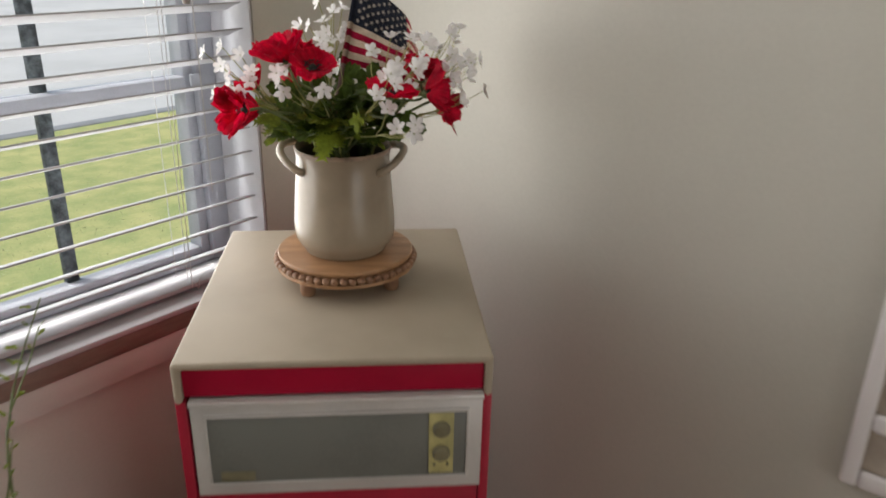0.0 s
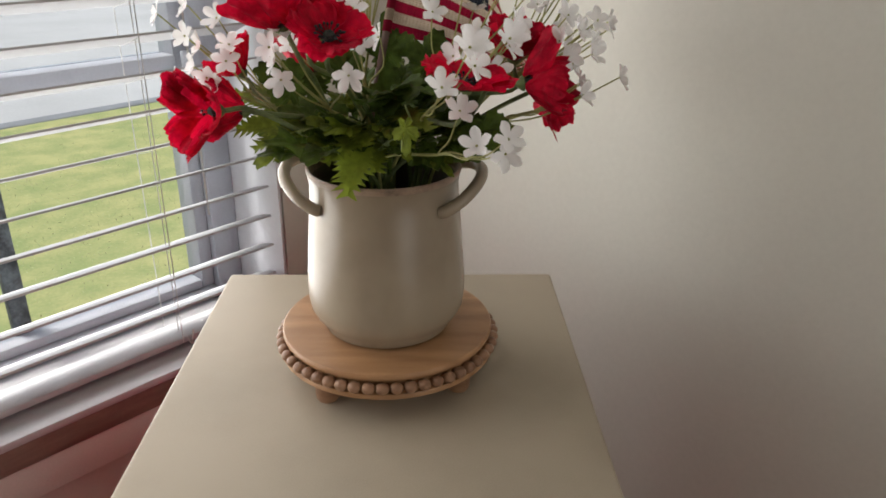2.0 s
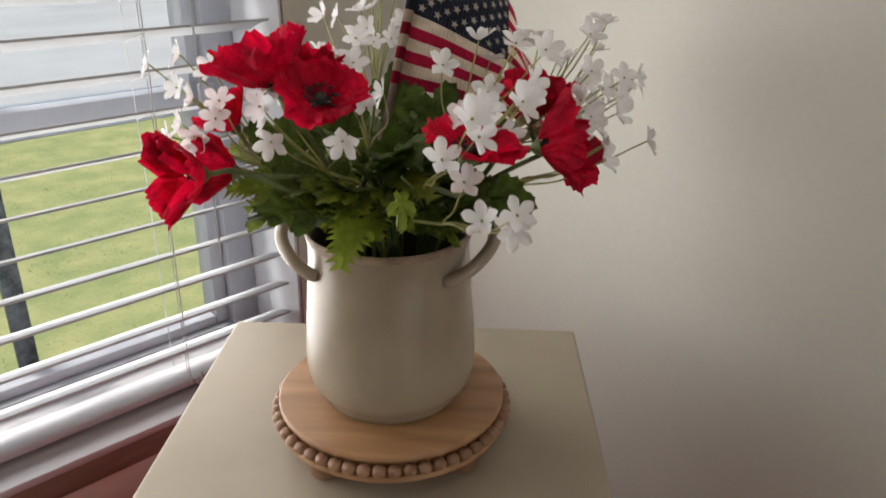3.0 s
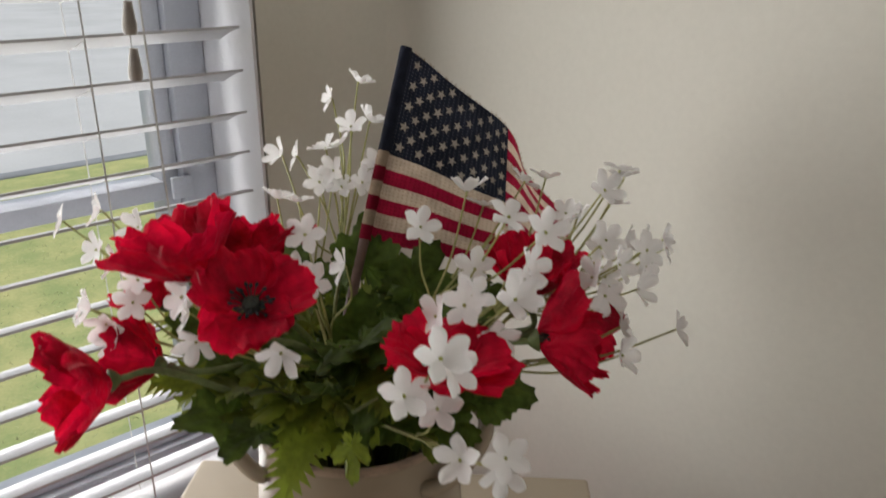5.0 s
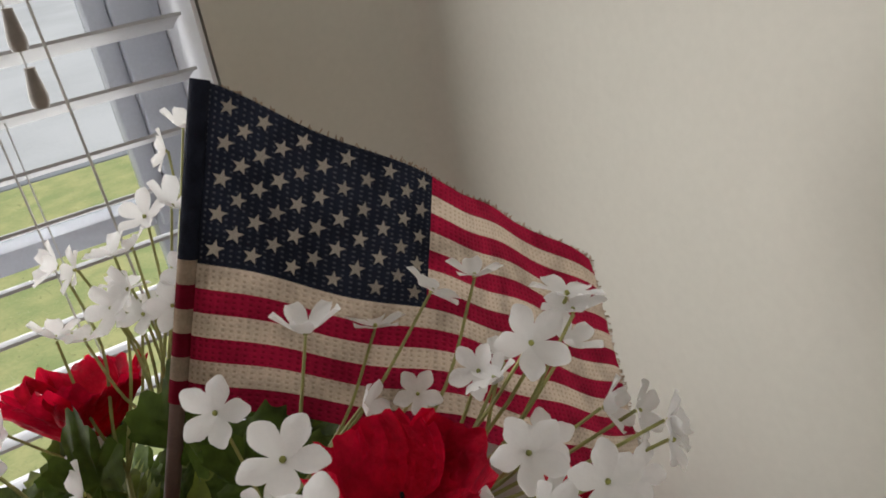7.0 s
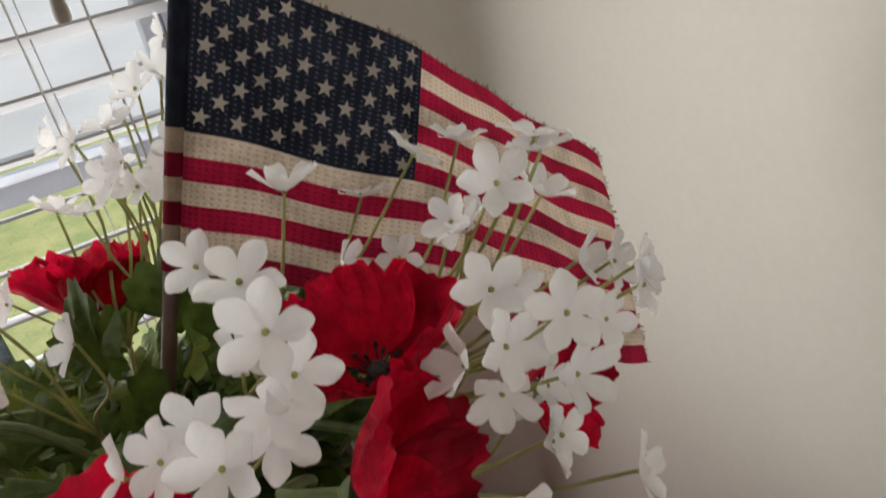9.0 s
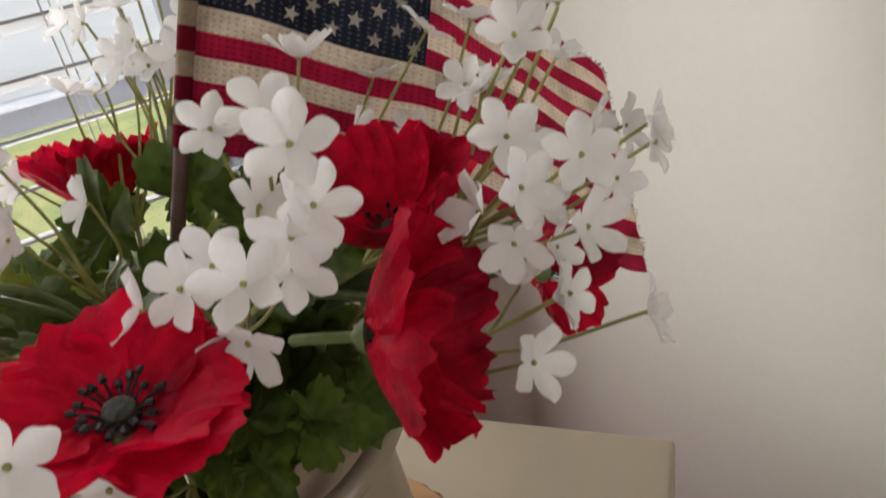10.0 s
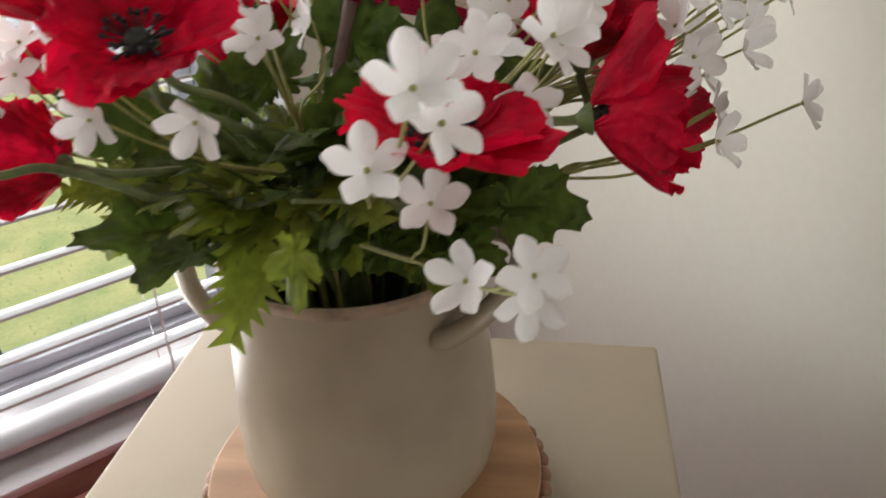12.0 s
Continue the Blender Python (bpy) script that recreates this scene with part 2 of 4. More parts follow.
def curve_points(pts, steps=6):
    """Points of a smooth line through pts (Catmull-Rom)."""
    p = [Vector(q) for q in pts]
    p = [2 * p[0] - p[1], *p, 2 * p[-1] - p[-2]]
    out = []
    for i in range(1, len(p) - 2):
        for k in range(steps):
            t = k / steps
            out.append(0.5 * (2 * p[i] + (p[i + 1] - p[i - 1]) * t + (2 * p[i - 1] - 5 * p[i] + 4 * p[i + 1] - p[i + 2]) * t * t + (3 * p[i] - p[i - 1] - 3 * p[i + 1] + p[i + 2]) * t ** 3))
    out.append(p[-2])
    return out


def tube(bm, pts, r0, r1=None, sides=7, steps=6):
    """A closed round tube along a smooth line, tapering from r0 to r1."""
    r1 = r0 if r1 is None else r1
    line = curve_points(pts, steps)
    rings = []
    side = None
    for i, p in enumerate(line):
        way = (line[min(i + 1, len(line) - 1)] - line[max(i - 1, 0)]).normalized()
        side = way.orthogonal() if side is None else (side - way * side.dot(way))
        side.normalize()
        up = way.cross(side)
        r = r0 + (r1 - r0) * i / (len(line) - 1)
        rings.append([bm.verts.new(p + r * (math.cos(2 * math.pi * k / sides) * side + math.sin(2 * math.pi * k / sides) * up)) for k in range(sides)])
    for a, b in zip(rings, rings[1:]):
        for k in range(sides):
            bm.faces.new((a[k], a[(k + 1) % sides], b[(k + 1) % sides], b[k]))
    bm.faces.new(rings[0][::-1])
    bm.faces.new(rings[-1])
    return bm


def aim(at, normal, spin=0.0, size=1.0):
    """A pose whose z axis points along normal."""
    turn = Vector(normal).to_track_quat("Z", "Y").to_matrix().to_4x4()
    return Matrix.Translation(at) @ turn @ Matrix.Rotation(spin, 4, "Z") @ Matrix.Scale(size, 4)


# ---- room ----
XR, YW = 0.905, 1.213          # the right wall and the window wall
XL, YB, HC = -2.7, -2.9, 2.44
WX0, WX1, WZ0, WZ1 = -0.72, 0.695, 0.768, 2.1   # window opening
T = 0.19                     # wall thickness at the window

bm = bmesh.new()
box(bm, XL - 0.15, WX0, YW, YW + T, 0, HC)
box(bm, WX1, XR + 0.15, YW, YW + T, 0, HC)
box(bm, WX0, WX1, YW, YW + T, 0, WZ0 - 0.014)
box(bm, WX0, WX1, YW, YW + T, WZ1, HC)
tagged(part("wall_north", bm, WALL, smooth=False), "greige painted wall with a window opening", "wall", kind="structure")
tagged(part("wall_east", block(XR, XR + 0.15, YB - 0.15, YW, 0, HC), WALL, smooth=False), "smooth greige painted wall in soft window light", "wall", kind="structure")
tagged(part("wall_west", block(XL - 0.15, XL, YB - 0.15, YW, 0, HC), WALL, smooth=False), "plain greige painted wall closing the room", "wall", kind="structure")
DX0, DX1, DZ1 = -1.25, 0.55, 2.08
bm = bmesh.new()
box(bm, XL, DX0, YB - 0.15, YB, 0, HC)
box(bm, DX1, XR, YB - 0.15, YB, 0, HC)
box(bm, DX0, DX1, YB - 0.15, YB, DZ1, HC)
tagged(part("wall_south", bm, WALL, smooth=False), "plain greige painted wall with a wide daylight opening", "wall", kind="structure")
tagged(part("ceiling", block(XL - 0.15, XR + 0.15, YB - 0.15, YW + T, HC, HC + 0.1), CEIL, smooth=False), "flat off-white painted ceiling", "ceiling", kind="structure")
floor = tagged(part("floor", block(XL - 0.15, XR + 0.15, YB - 0.15, YW + T, -0.08, -0.012), DARK, smooth=False), "brown wooden board floor", "floor", kind="structure")

tagged(part("foundation", block(XL - 0.14, XR + 0.14, YB - 0.14, YW + T - 0.01, -0.471, -0.081), KERB, smooth=False), "grey concrete footing under the room", "foundation", kind="structure")
bm = bmesh.new()
RC = 0.03
arc = [(XR - RC + RC * math.cos(math.pi / 2 * i / 8), YW - RC + RC * math.sin(math.pi / 2 * i / 8)) for i in range(9)] + [(XR + 0.002, YW + 0.002)]
low_, high_ = [bm.verts.new((x, y, 0)) for x, y in arc], [bm.verts.new((x, y, HC)) for x, y in arc]
for i in range(len(arc)):
    j = (i + 1) % len(arc)
    bm.faces.new((low_[i], low_[j], high_[j], high_[i]))
tagged(part("wall_corner", bm, WALL), "softly rounded plastered room corner", "wall", kind="structure")

# white plastered returns of the opening, with a rounded room-side edge
bm = block(WX1 - 0.006, WX1 - 0.002, YW + 0.002, YW + T, WZ0, WZ1)
tagged(part("trim", bm, JAMB, smooth=False), "white plastered window return", "trim", kind="structure")
bm = block(WX0 + 0.002, WX0 + 0.006, YW + 0.002, YW + T, WZ0, WZ1)
tagged(part("trim", bm, JAMB, smooth=False), "white plastered window return", "trim", kind="structure")
bm = block(WX0 + 0.007, WX1 - 0.007, YW + 0.002, YW + T, WZ1 - 0.006, WZ1 - 0.002)
tagged(part("trim", bm, JAMB, smooth=False), "white plastered window head", "trim", kind="structure")

# sill board, its brown edge strip and the apron below
sill = thing("window_sill", pose(0, 0, 0), "white window sill with a brown edge strip and greige apron", "window sill", kind="structure")
part("board", block(WX0 + 0.001, WX1 - 0.001, YW - 0.026, YW + T - 0.05, WZ0 - 0.012, WZ0, 0.003), TRIM, sill)
part("edge_strip", block(WX0 - 0.05, WX1 + 0.04, YW - 0.023, YW - 0.001, WZ0 - 0.046, WZ0 - 0.0125, 0.002), BROWN, sill, "brown wooden strip")
part("apron", block(WX0 - 0.05, WX1 + 0.04, YW - 0.02, YW - 0.001, WZ0 - 0.098, WZ0 - 0.047, 0.002), APRON, sill)

# window: vinyl frame, two sashes with a meeting rail, one upright bar
window = thing("window_1", pose(0, 0, 0), "grey vinyl sash window with a meeting rail and one upright bar", "window", kind="structure")
FY0, FY1 = 1.345, 1.39
GX = 0.622
part("window_frame", block(GX + 0.022, WX1 - 0.0065, FY0 - 0.012, FY1, WZ0 + 0.001, WZ1 - 0.0065, 0.003), VINYL, window, "right frame side")
part("window_frame", block(WX0 + 0.0065, WX0 + 0.07, FY0 - 0.012, FY1, WZ0 + 0.001, WZ1 - 0.0065, 0.003), VINYL, window)
part("window_frame", block(WX0 + 0.07, GX + 0.022, FY0 - 0.012, FY1, WZ1 - 0.06, WZ1 - 0.0065, 0.003), VINYL, window)
part("window_frame", block(WX0 + 0.07, GX + 0.022, FY0 - 0.012, FY1, WZ0 + 0.001, WZ0 + 0.018, 0.003), VINYL, window)
part("sash_stile", block(GX, GX + 0.0215, FY0, FY1 - 0.004, WZ0 + 0.0185, WZ1 - 0.061, 0.003), VINYL, window)
part("sash_rail", block(WX0 + 0.0705, GX - 0.0005, FY0, FY1 - 0.004, WZ0 + 0.0185, WZ0 + 0.034, 0.003), VINYL, window)
part("meeting_rail", block(WX0 + 0.0705, GX - 0.0005, FY0 - 0.008, FY1 - 0.006, 1.133, 1.157, 0.003), VINYL, window)
part("sash_latch", block(GX + 0.004, GX + 0.03, FY0 - 0.02, FY0 - 0.0125, 1.134, 1.162, 0.002), VINYL, window)
part("upright_bar", block(0.348, 0.372, FY1 - 0.018, FY1 - 0.002, WZ0 + 0.03, WZ1 - 0.07, 0.002), MUNTIN, window, "weathered grey upright bar")
for z0, z1 in ((WZ0 + 0.0345, 1.1325), (1.1575, WZ1 - 0.0615)):
    pane = part("pane", block(WX0 + 0.071, GX - 0.001, 1.366, 1.369, z0, z1), GLASS, window, smooth=False)
    pane.visible_shadow = False

# ---- blind ----
blind = thing("window_blind", pose(0, 0, 0), "white faux-wood venetian blind with tilted open slats", "blind")
SX0, SX1, SY, PITCH = WX0 + 0.016, 0.682, 1.251, 0.0466
bm = bmesh.new()
prof = [(-0.025, 0.0), (-0.0125, 0.0012), (0, 0.0016), (0.0125, 0.0012), (0.025, 0.0)]
rows_ = []
for x in (SX0, SX1):
    top = [bm.verts.new((x, y, z + 0.0014)) for y, z in prof]
    low = [bm.verts.new((x, y, z - 0.0014)) for y, z in prof[::-1]]
    rows_.append(top + low)
k = len(rows_[0])
for i in range(k):
    bm.faces.new((rows_[0][i], rows_[0][(i + 1) % k], rows_[1][(i + 1) % k], rows_[1][i]))
bm.faces.new(rows_[0])
bm.faces.new(rows_[1][::-1])
slat_mesh = mesh_of("slat", bm, SLAT)
ZA = 1.344 - 0.0069
slat_z = [ZA + PITCH * i for i in range(-11, 15)]
rng = random.Random(4)
for z in slat_z:
    piece("slat", slat_mesh, blind, pose(0, SY, z + rng.uniform(-0.0007, 0.0007), -18.5 + rng.uniform(-0.8, 0.8), 0, rng.uniform(-0.05, 0.05)))
part("bottom_rail", block(SX0, SX1, SY - 0.025, SY + 0.025, WZ0 + 0.009, WZ0 + 0.019, 0.003), SLAT, blind, m=pose(0, 0, 0))
part("head_rail", block(SX0, SX1, SY - 0.03, SY + 0.03, WZ1 - 0.07, WZ1 - 0.012, 0.004), SLAT, blind)
for x in (0.515, -0.02, -0.57):
    bm = bmesh.new()
    for dx, dy in ((0, -0.0265), (0, 0.0265), (0.008, 0.0)):
        tube(bm, [(x + dx, SY + dy, WZ0 + 0.012), (x + dx + 0.001, SY + dy, 1.4), (x + dx, SY + dy, WZ1 - 0.05)], 0.0007, sides=5)
    for z in slat_z:
        tube(bm, [(x, SY - 0.0265, z + 0.0052), (x, SY, z - 0.003), (x, SY + 0.0265, z - 0.0105)], 0.0005, sides=4, steps=2)
    part("ladder_cord", bm, CORD, blind)
bm = bmesh.new()
tube(bm, [(0.521, SY - 0.027, WZ0 + 0.02), (0.526, SY - 0.03, WZ0 + 0.008), (0.53, SY - 0.031, WZ0 + 0.03)], 0.0011, sides=6)
part("cord_knot", bm, CORD, blind)
pull_profile = [(0.0, 0.0), (0.0055, 0.0), (0.0068, 0.003), (0.0072, 0.009), (0.0055, 0.02), (0.0042, 0.028), (0.0042, 0.031), (0.0015, 0.0315), (0, 0.0315)]
pull_mesh = mesh_of("tassel", lathe(pull_profile, 20), TASSEL)
for x, z in ((0.553, 1.303), (0.5535, 1.347)):
    piece("tassel", pull_mesh, blind, pose(x, SY - 0.045, z, 0, 3, 0), "small taupe pull tassel")
    part("pull_cord", tube(bmesh.new(), [(x, SY - 0.045, z + 0.03), (x - 0.001, SY - 0.036, 1.7), (x, SY - 0.032, WZ1 - 0.04)], 0.0007, sides=5), CORD, blind)
part("tilt_cord", tube(bmesh.new(), [(0.575, SY - 0.034, 0.96), (0.572, SY - 0.034, 1.3), (0.56, SY - 0.033, WZ1 - 0.04)], 0.0012, sides=6), CORD, blind)

# ---- outside ----
GZ = -0.35
bm = bmesh.new()
nx, ny = 60, 30
vs = [[bm.verts.new((-16 + 40 * i / nx, 1.6 + 5.7 * j / ny, GZ + 0.004 * noise.noise((i * 0.4, j * 0.5, 0)))) for i in range(nx + 1)] for j in range(ny + 1)]
for j in range(ny):
    for i in range(nx):
        bm.faces.new((vs[j][i], vs[j][i + 1], vs[j + 1][i + 1], vs[j + 1][i]))
tagged(part("lawn", bm, LAWN), "mown yellow-green lawn outside the window", "lawn", kind="structure")
tagged(part("ground", block(-600, 600, -600, 800, GZ - 0.3, GZ - 0.12), ROAD, smooth=False), "pale concrete street running to the horizon", "ground", kind="structure")
tagged(part("kerb", block(-60, 60, 7.25, 7.42, GZ - 0.12, GZ + 0.015, 0.02), KERB), "grey concrete kerb between lawn and street", "kerb", kind="structure")
rng = random.Random(11)
verts, faces = [], []
for _ in range(26000):
    y = 1.9 + 5.3 * rng.random() ** 1.2
    x = rng.uniform(-3.0, 1.0 + 0.75 * y)
    h, a, w = rng.uniform(0.006, 0.014), rng.uniform(0, 6.28), rng.uniform(0.003, 0.006)
    lean = rng.uniform(-0.03, 0.03), rng.uniform(-0.03, 0.03)
    i = len(verts)
    verts += [(x - w * math.cos(a), y - w * math.sin(a), GZ - 0.01), (x + w * math.cos(a), y + w * math.sin(a), GZ - 0.01), (x + lean[0], y + lean[1], GZ + h)]
    faces.append((i, i + 1, i + 2))
me = bpy.data.meshes.new("grass")
me.from_pydata(verts, [], faces)
me.materials.append(BLADE)
tagged(piece("grass", me), "short mown grass blades on the lawn", "grass", kind="stuff")

# ---- play oven cabinet standing across the corner ----
CAB = pose(0.328, 0.6314, 0.928, 0, 0, -46.5)    # x along its front, y to its back, z above its top
CW, CD = 0.2005, 0.462
cab = thing("play_oven", CAB @ pose(0, 0, -0.928), "vintage cream and red toy oven cabinet standing across the corner", "toy oven")
UP = pose(0, 0, 0.928)
bm = bmesh.new()
outline = []
for x, z in ((-CW, -0.056), (-CW, 0.0), (CW, 0.0), (CW, -0.056), (CW - 0.011, -0.056), (CW - 0.011, -0.01), (-CW + 0.011, -0.01), (-CW + 0.011, -0.056)):
    outline.append((x, z))
a = [bm.verts.new((x, 0, z)) for x, z in outline]
b = [bm.verts.new((x, CD, z)) for x, z in outline]
for i in range(8):
    bm.faces.new((a[i], a[(i + 1) % 8], b[(i + 1) % 8], b[i]))
bm.faces.new(a)
bm.faces.new(b[::-1])
bm.verts.ensure_lookup_table()
bmesh.ops.recalc_face_normals(bm, faces=bm.faces)
bmesh.ops.bevel(bm, geom=[e for e in bm.edges if e.calc_length() > 0.02], offset=0.0045, segments=4, affect="EDGES", profile=0.5)
part("hood", bm, CREAM, cab, "cream enamelled hood with rounded edges", UP)
part("header_strip", block(-CW + 0.0115, CW - 0.0115, 0.006, 0.02, -0.05, -0.0105, 0.001), RED_METAL, cab, "dark red header strip", UP)
part("back_panel", block(-CW + 0.0115, CW - 0.0115, CD - 0.012, CD - 0.002, -0.9, -0.0105, 0.001), RED_METAL, cab, "", UP)
for s in (-1, 1):
    part("side_panel", block(*sorted((s * CW, s * (CW - 0.0135))), 0.003, CD - 0.013, -0.928, -0.0565, 0.002), RED_BRIGHT, cab, "bright red side panel", UP)
part("crossbar", block(-CW + 0.014, CW - 0.014, 0.006, 0.02, -0.26, -0.1965, 0.002), RED_BRIGHT, cab, "bright red front bar", UP)
part("lower_panel", block(-CW + 0.014, CW - 0.014, 0.012, 0.03, -0.9, -0.262, 0.002), RED_METAL, cab, "", UP)
part("oven_back", block(-CW + 0.014, CW - 0.014, 0.022, 0.03, -0.196, -0.0505), DARK, cab, "", UP)
door = part("oven_door", block(-0.178, 0.1835, 0.002, 0.014, -0.195, -0.0515, 0.0025), SILVER, cab, "satin white door frame", UP @ Matrix.Scale(1.033, 4))
part("door_lip", block(-0.178, 0.1835, -0.004, 0.003, -0.0595, -0.052, 0.002), SILVER, door, "raised pale grip edge")
bm = bmesh.new()
X0, X1, Z0, Z1 = -0.158, 0.1625, -0.173, -0.0765
box(bm, X0, X1, -0.0008, 0.003, Z0, Z1, 0.0005)
part("oven_window", bm, DOORGREY, door, "grey glazed oven window")
bm = bmesh.new()
for x0, x1, z0, z1 in ((X0 - 0.004, X1 + 0.004, Z1, Z1 + 0.004), (X0 - 0.004, X1 + 0.004, Z0 - 0.004, Z0), (X0 - 0.004, X0, Z0, Z1), (X1, X1 + 0.004, Z0, Z1)):
    box(bm, x0, x1, -0.0025, 0.003, z0, z1, 0.0008)
part("window_bead", bm, SILVER, door)
plate = part("dial_plate", block(0.115, 0.1465, -0.0035, -0.001, -0.168, -0.0775, 0.0008), DIALPLATE, door, "yellowed dial plate")
for z in (-0.1, -0.136):
    dial_mesh = lathe([(0, 0), (0.0115, 0), (0.0115, 0.004), (0.009, 0.0075), (0.0045, 0.0085), (0, 0.0085)], 24)
    part("dial", dial_mesh, DIAL, plate, "round grey-brown dial", pose(0.1307, -0.0036, z, 90, 0, 0))
for x in (0.122, 0.139):
    part("dial_mark", lathe([(0, 0), (0.0022, 0), (0.0022, 0.0012), (0, 0.0014)], 10), DIAL, plate, "", pose(x, -0.0036, -0.154, 90, 0, 0))
part("name_badge", block(-0.147, -0.104, -0.0028, -0.0009, -0.17, -0.1555, 0.0012), DIAL, door, "small embossed badge")

# the arrangement's own frame: flowers, leaves and flag
BQ = pose(0.3223, 0.6347, 0.9262, 0, 0, -46.255) @ Matrix.Scale(1.0537, 4)
# ---- beaded wooden riser ----
SC = (0.008, 0.235)
riser = thing("wooden_riser", CAB @ pose(0.0070, 0.2575, 0.0) @ Matrix.Diagonal((1.054, 1.054, 0.907, 1)), "round mango-wood riser edged with turned wooden beads", "riser")
disc = [(0, 0.0455), (0.0932, 0.0455), (0.0955, 0.0465), (0.0965, 0.0485), (0.0965, 0.0522), (0.0955, 0.0535), (0.0935, 0.054), (0, 0.054)]
part("top_disc", lathe(disc, 72), MANGO, riser, "pale figured mango-wood disc")
ring = [(0, 0.0265), (0.096, 0.0265), (0.099, 0.028), (0.0995, 0.0305), (0.0985, 0.0332), (0.095, 0.0336), (0.092, 0.0336), (0.092, 0.0454), (0, 0.0454)]
part("base_disc", lathe(ring, 72), MANGO, riser)
bead_mesh = mesh_of("bead", lathe([(0, -0.0056), (0.0028, -0.0053), (0.005, -0.0034), (0.0059, 0), (0.005, 0.0034), (0.0028, 0.0053), (0, 0.0056)], 14), BEAD)
NB = 52
rng = random.Random(2)
for i in range(NB):
    a = 2 * math.pi * i / NB
    piece("bead", bead_mesh, riser, Matrix.Translation((0.0976 * math.cos(a), 0.0976 * math.sin(a), 0.0395)) @ Matrix.Rotation(a, 4, "Z") @ Matrix.Rotation(math.pi / 2 + rng.uniform(-0.06, 0.06), 4, "X") @ Matrix.Scale(rng.uniform(0.96, 1.0), 4))
for a in (-130, -35, 65, 150):
    ft = lathe([(0, 0.0), (0.009, 0.0), (0.0105, 0.003), (0.011, 0.013), (0.0095, 0.0264), (0, 0.0264)], 20)
    part("foot", ft, BEAD, riser, "", pose(0.079 * math.cos(radians(a)), 0.079 * math.sin(radians(a)), 0))

# ---- stoneware crock ----
VZ = 0.0542
crock = thing("crock", CAB @ pose(0.0070, 0.2575, VZ * 0.907) @ Matrix.Scale(1.054, 4), "cream glazed stoneware crock with two looped handles on the riser", "vase")
prof = [(0, 0.0), (0.0545, 0.0000), (0.0575, 0.0016), (0.0590, 0.0050), (0.0612, 0.0092), (0.0618, 0.0102), (0.0660, 0.0150), (0.0692, 0.0215), (0.0707, 0.0320), (0.0709, 0.0450), (0.0692, 0.0694), (0.0669, 0.0991), (0.0648, 0.1239), (0.0643, 0.1368), (0.0656, 0.1442)]
lip = [(0.0656, 0.1442), (0.0664, 0.1467), (0.0666, 0.1487), (0.0654, 0.1502), (0.0637, 0.1496), (0.0627, 0.1467), (0.0620, 0.1407)]
inner = [(0.0620, 0.1407), (0.0625, 0.1189), (0.0640, 0.0694), (0.0635, 0.0297), (0.0529, 0.0119), (0, 0.01)]
part("body", lathe(prof, 80), GLAZE, crock, "cream glazed body with a throwing line near the foot")
part("lip", lathe(lip, 80), RIMGLAZE, crock, "bare brownish lip")
part("inside", lathe(inner, 64), INSIDE, crock)
for axis, narrow in ((180, 0.9), (-11, 0.76)):
    pts = []
    for da, r, z in ((42, 0.0645, 0.1225), (38, 0.07, 0.1245), (26, 0.079, 0.1335), (10, 0.0845, 0.1435), (-8, 0.084, 0.1478), (-24, 0.078, 0.1478), (-34, 0.07, 0.146), (-38, 0.064, 0.144)):
        sg = 1 if axis > 90 else -1
        a = radians(axis + sg * da * narrow)
        pts.append((r * math.cos(a), r * math.sin(a), z))
    part("handle", tube(bmesh.new(), pts, 0.0052, sides=12), GLAZE, crock, "looped stoneware handle")

# ---- flag ----
FTL, FBL = Vector((0.040, 0.314, 0.418)), Vector((0.017, 0.272, 0.305))
flag = thing("small_flag", BQ @ pose(0, 0.25, 0.07), "small burlap stars and stripes flag on a dark dowel", "flag")
F0 = Vector((0, 0.25, 0.07))


def flag_at(s, h):
    """The draped cloth: s from the hoist to the fly end, h from the bottom to the top edge, both 0 to 1."""
    top = curve_flag([FTL, Vector((0.106, 0.356, 0.358)), Vector((0.122, 0.415, 0.313)), Vector((0.159, 0.459, 0.262))], s)
    low = curve_flag([FBL, Vector((0.104, 0.290, 0.278)), Vector((0.156, 0.326, 0.231)), Vector((0.186, 0.381, 0.178))], s)
    p = low.lerp(top, h)
    ripple = 0.004 * math.sin(9 * s + 1.2 * h) * s * (1 - s)* 2 * (1.2 - 0.5 * h) + 0.0016 * math.sin(23 * s + 3 * h)
    return p + Vector((-0.25, -0.85, -0.1)) * ripple - F0


def curve_flag(pts, s):
    knots = (0.0, 0.4, 0.68, 1.0)
    for i in range(3):
        if s <= knots[i + 1] or i == 2:
            f = (s - knots[i]) / (knots[i + 1] - knots[i])
            q = [pts[max(i - 1, 0)], pts[i], pts[i + 1], pts[min(i + 2, 3)]]
            return 0.5 * (2 * q[1] + (q[2] - q[0]) * f + (2 * q[0] - 5 * q[1] + 4 * q[2] - q[3]) * f * f + (3 * q[1] - q[0] - 3 * q[2] + q[3]) * f ** 3)


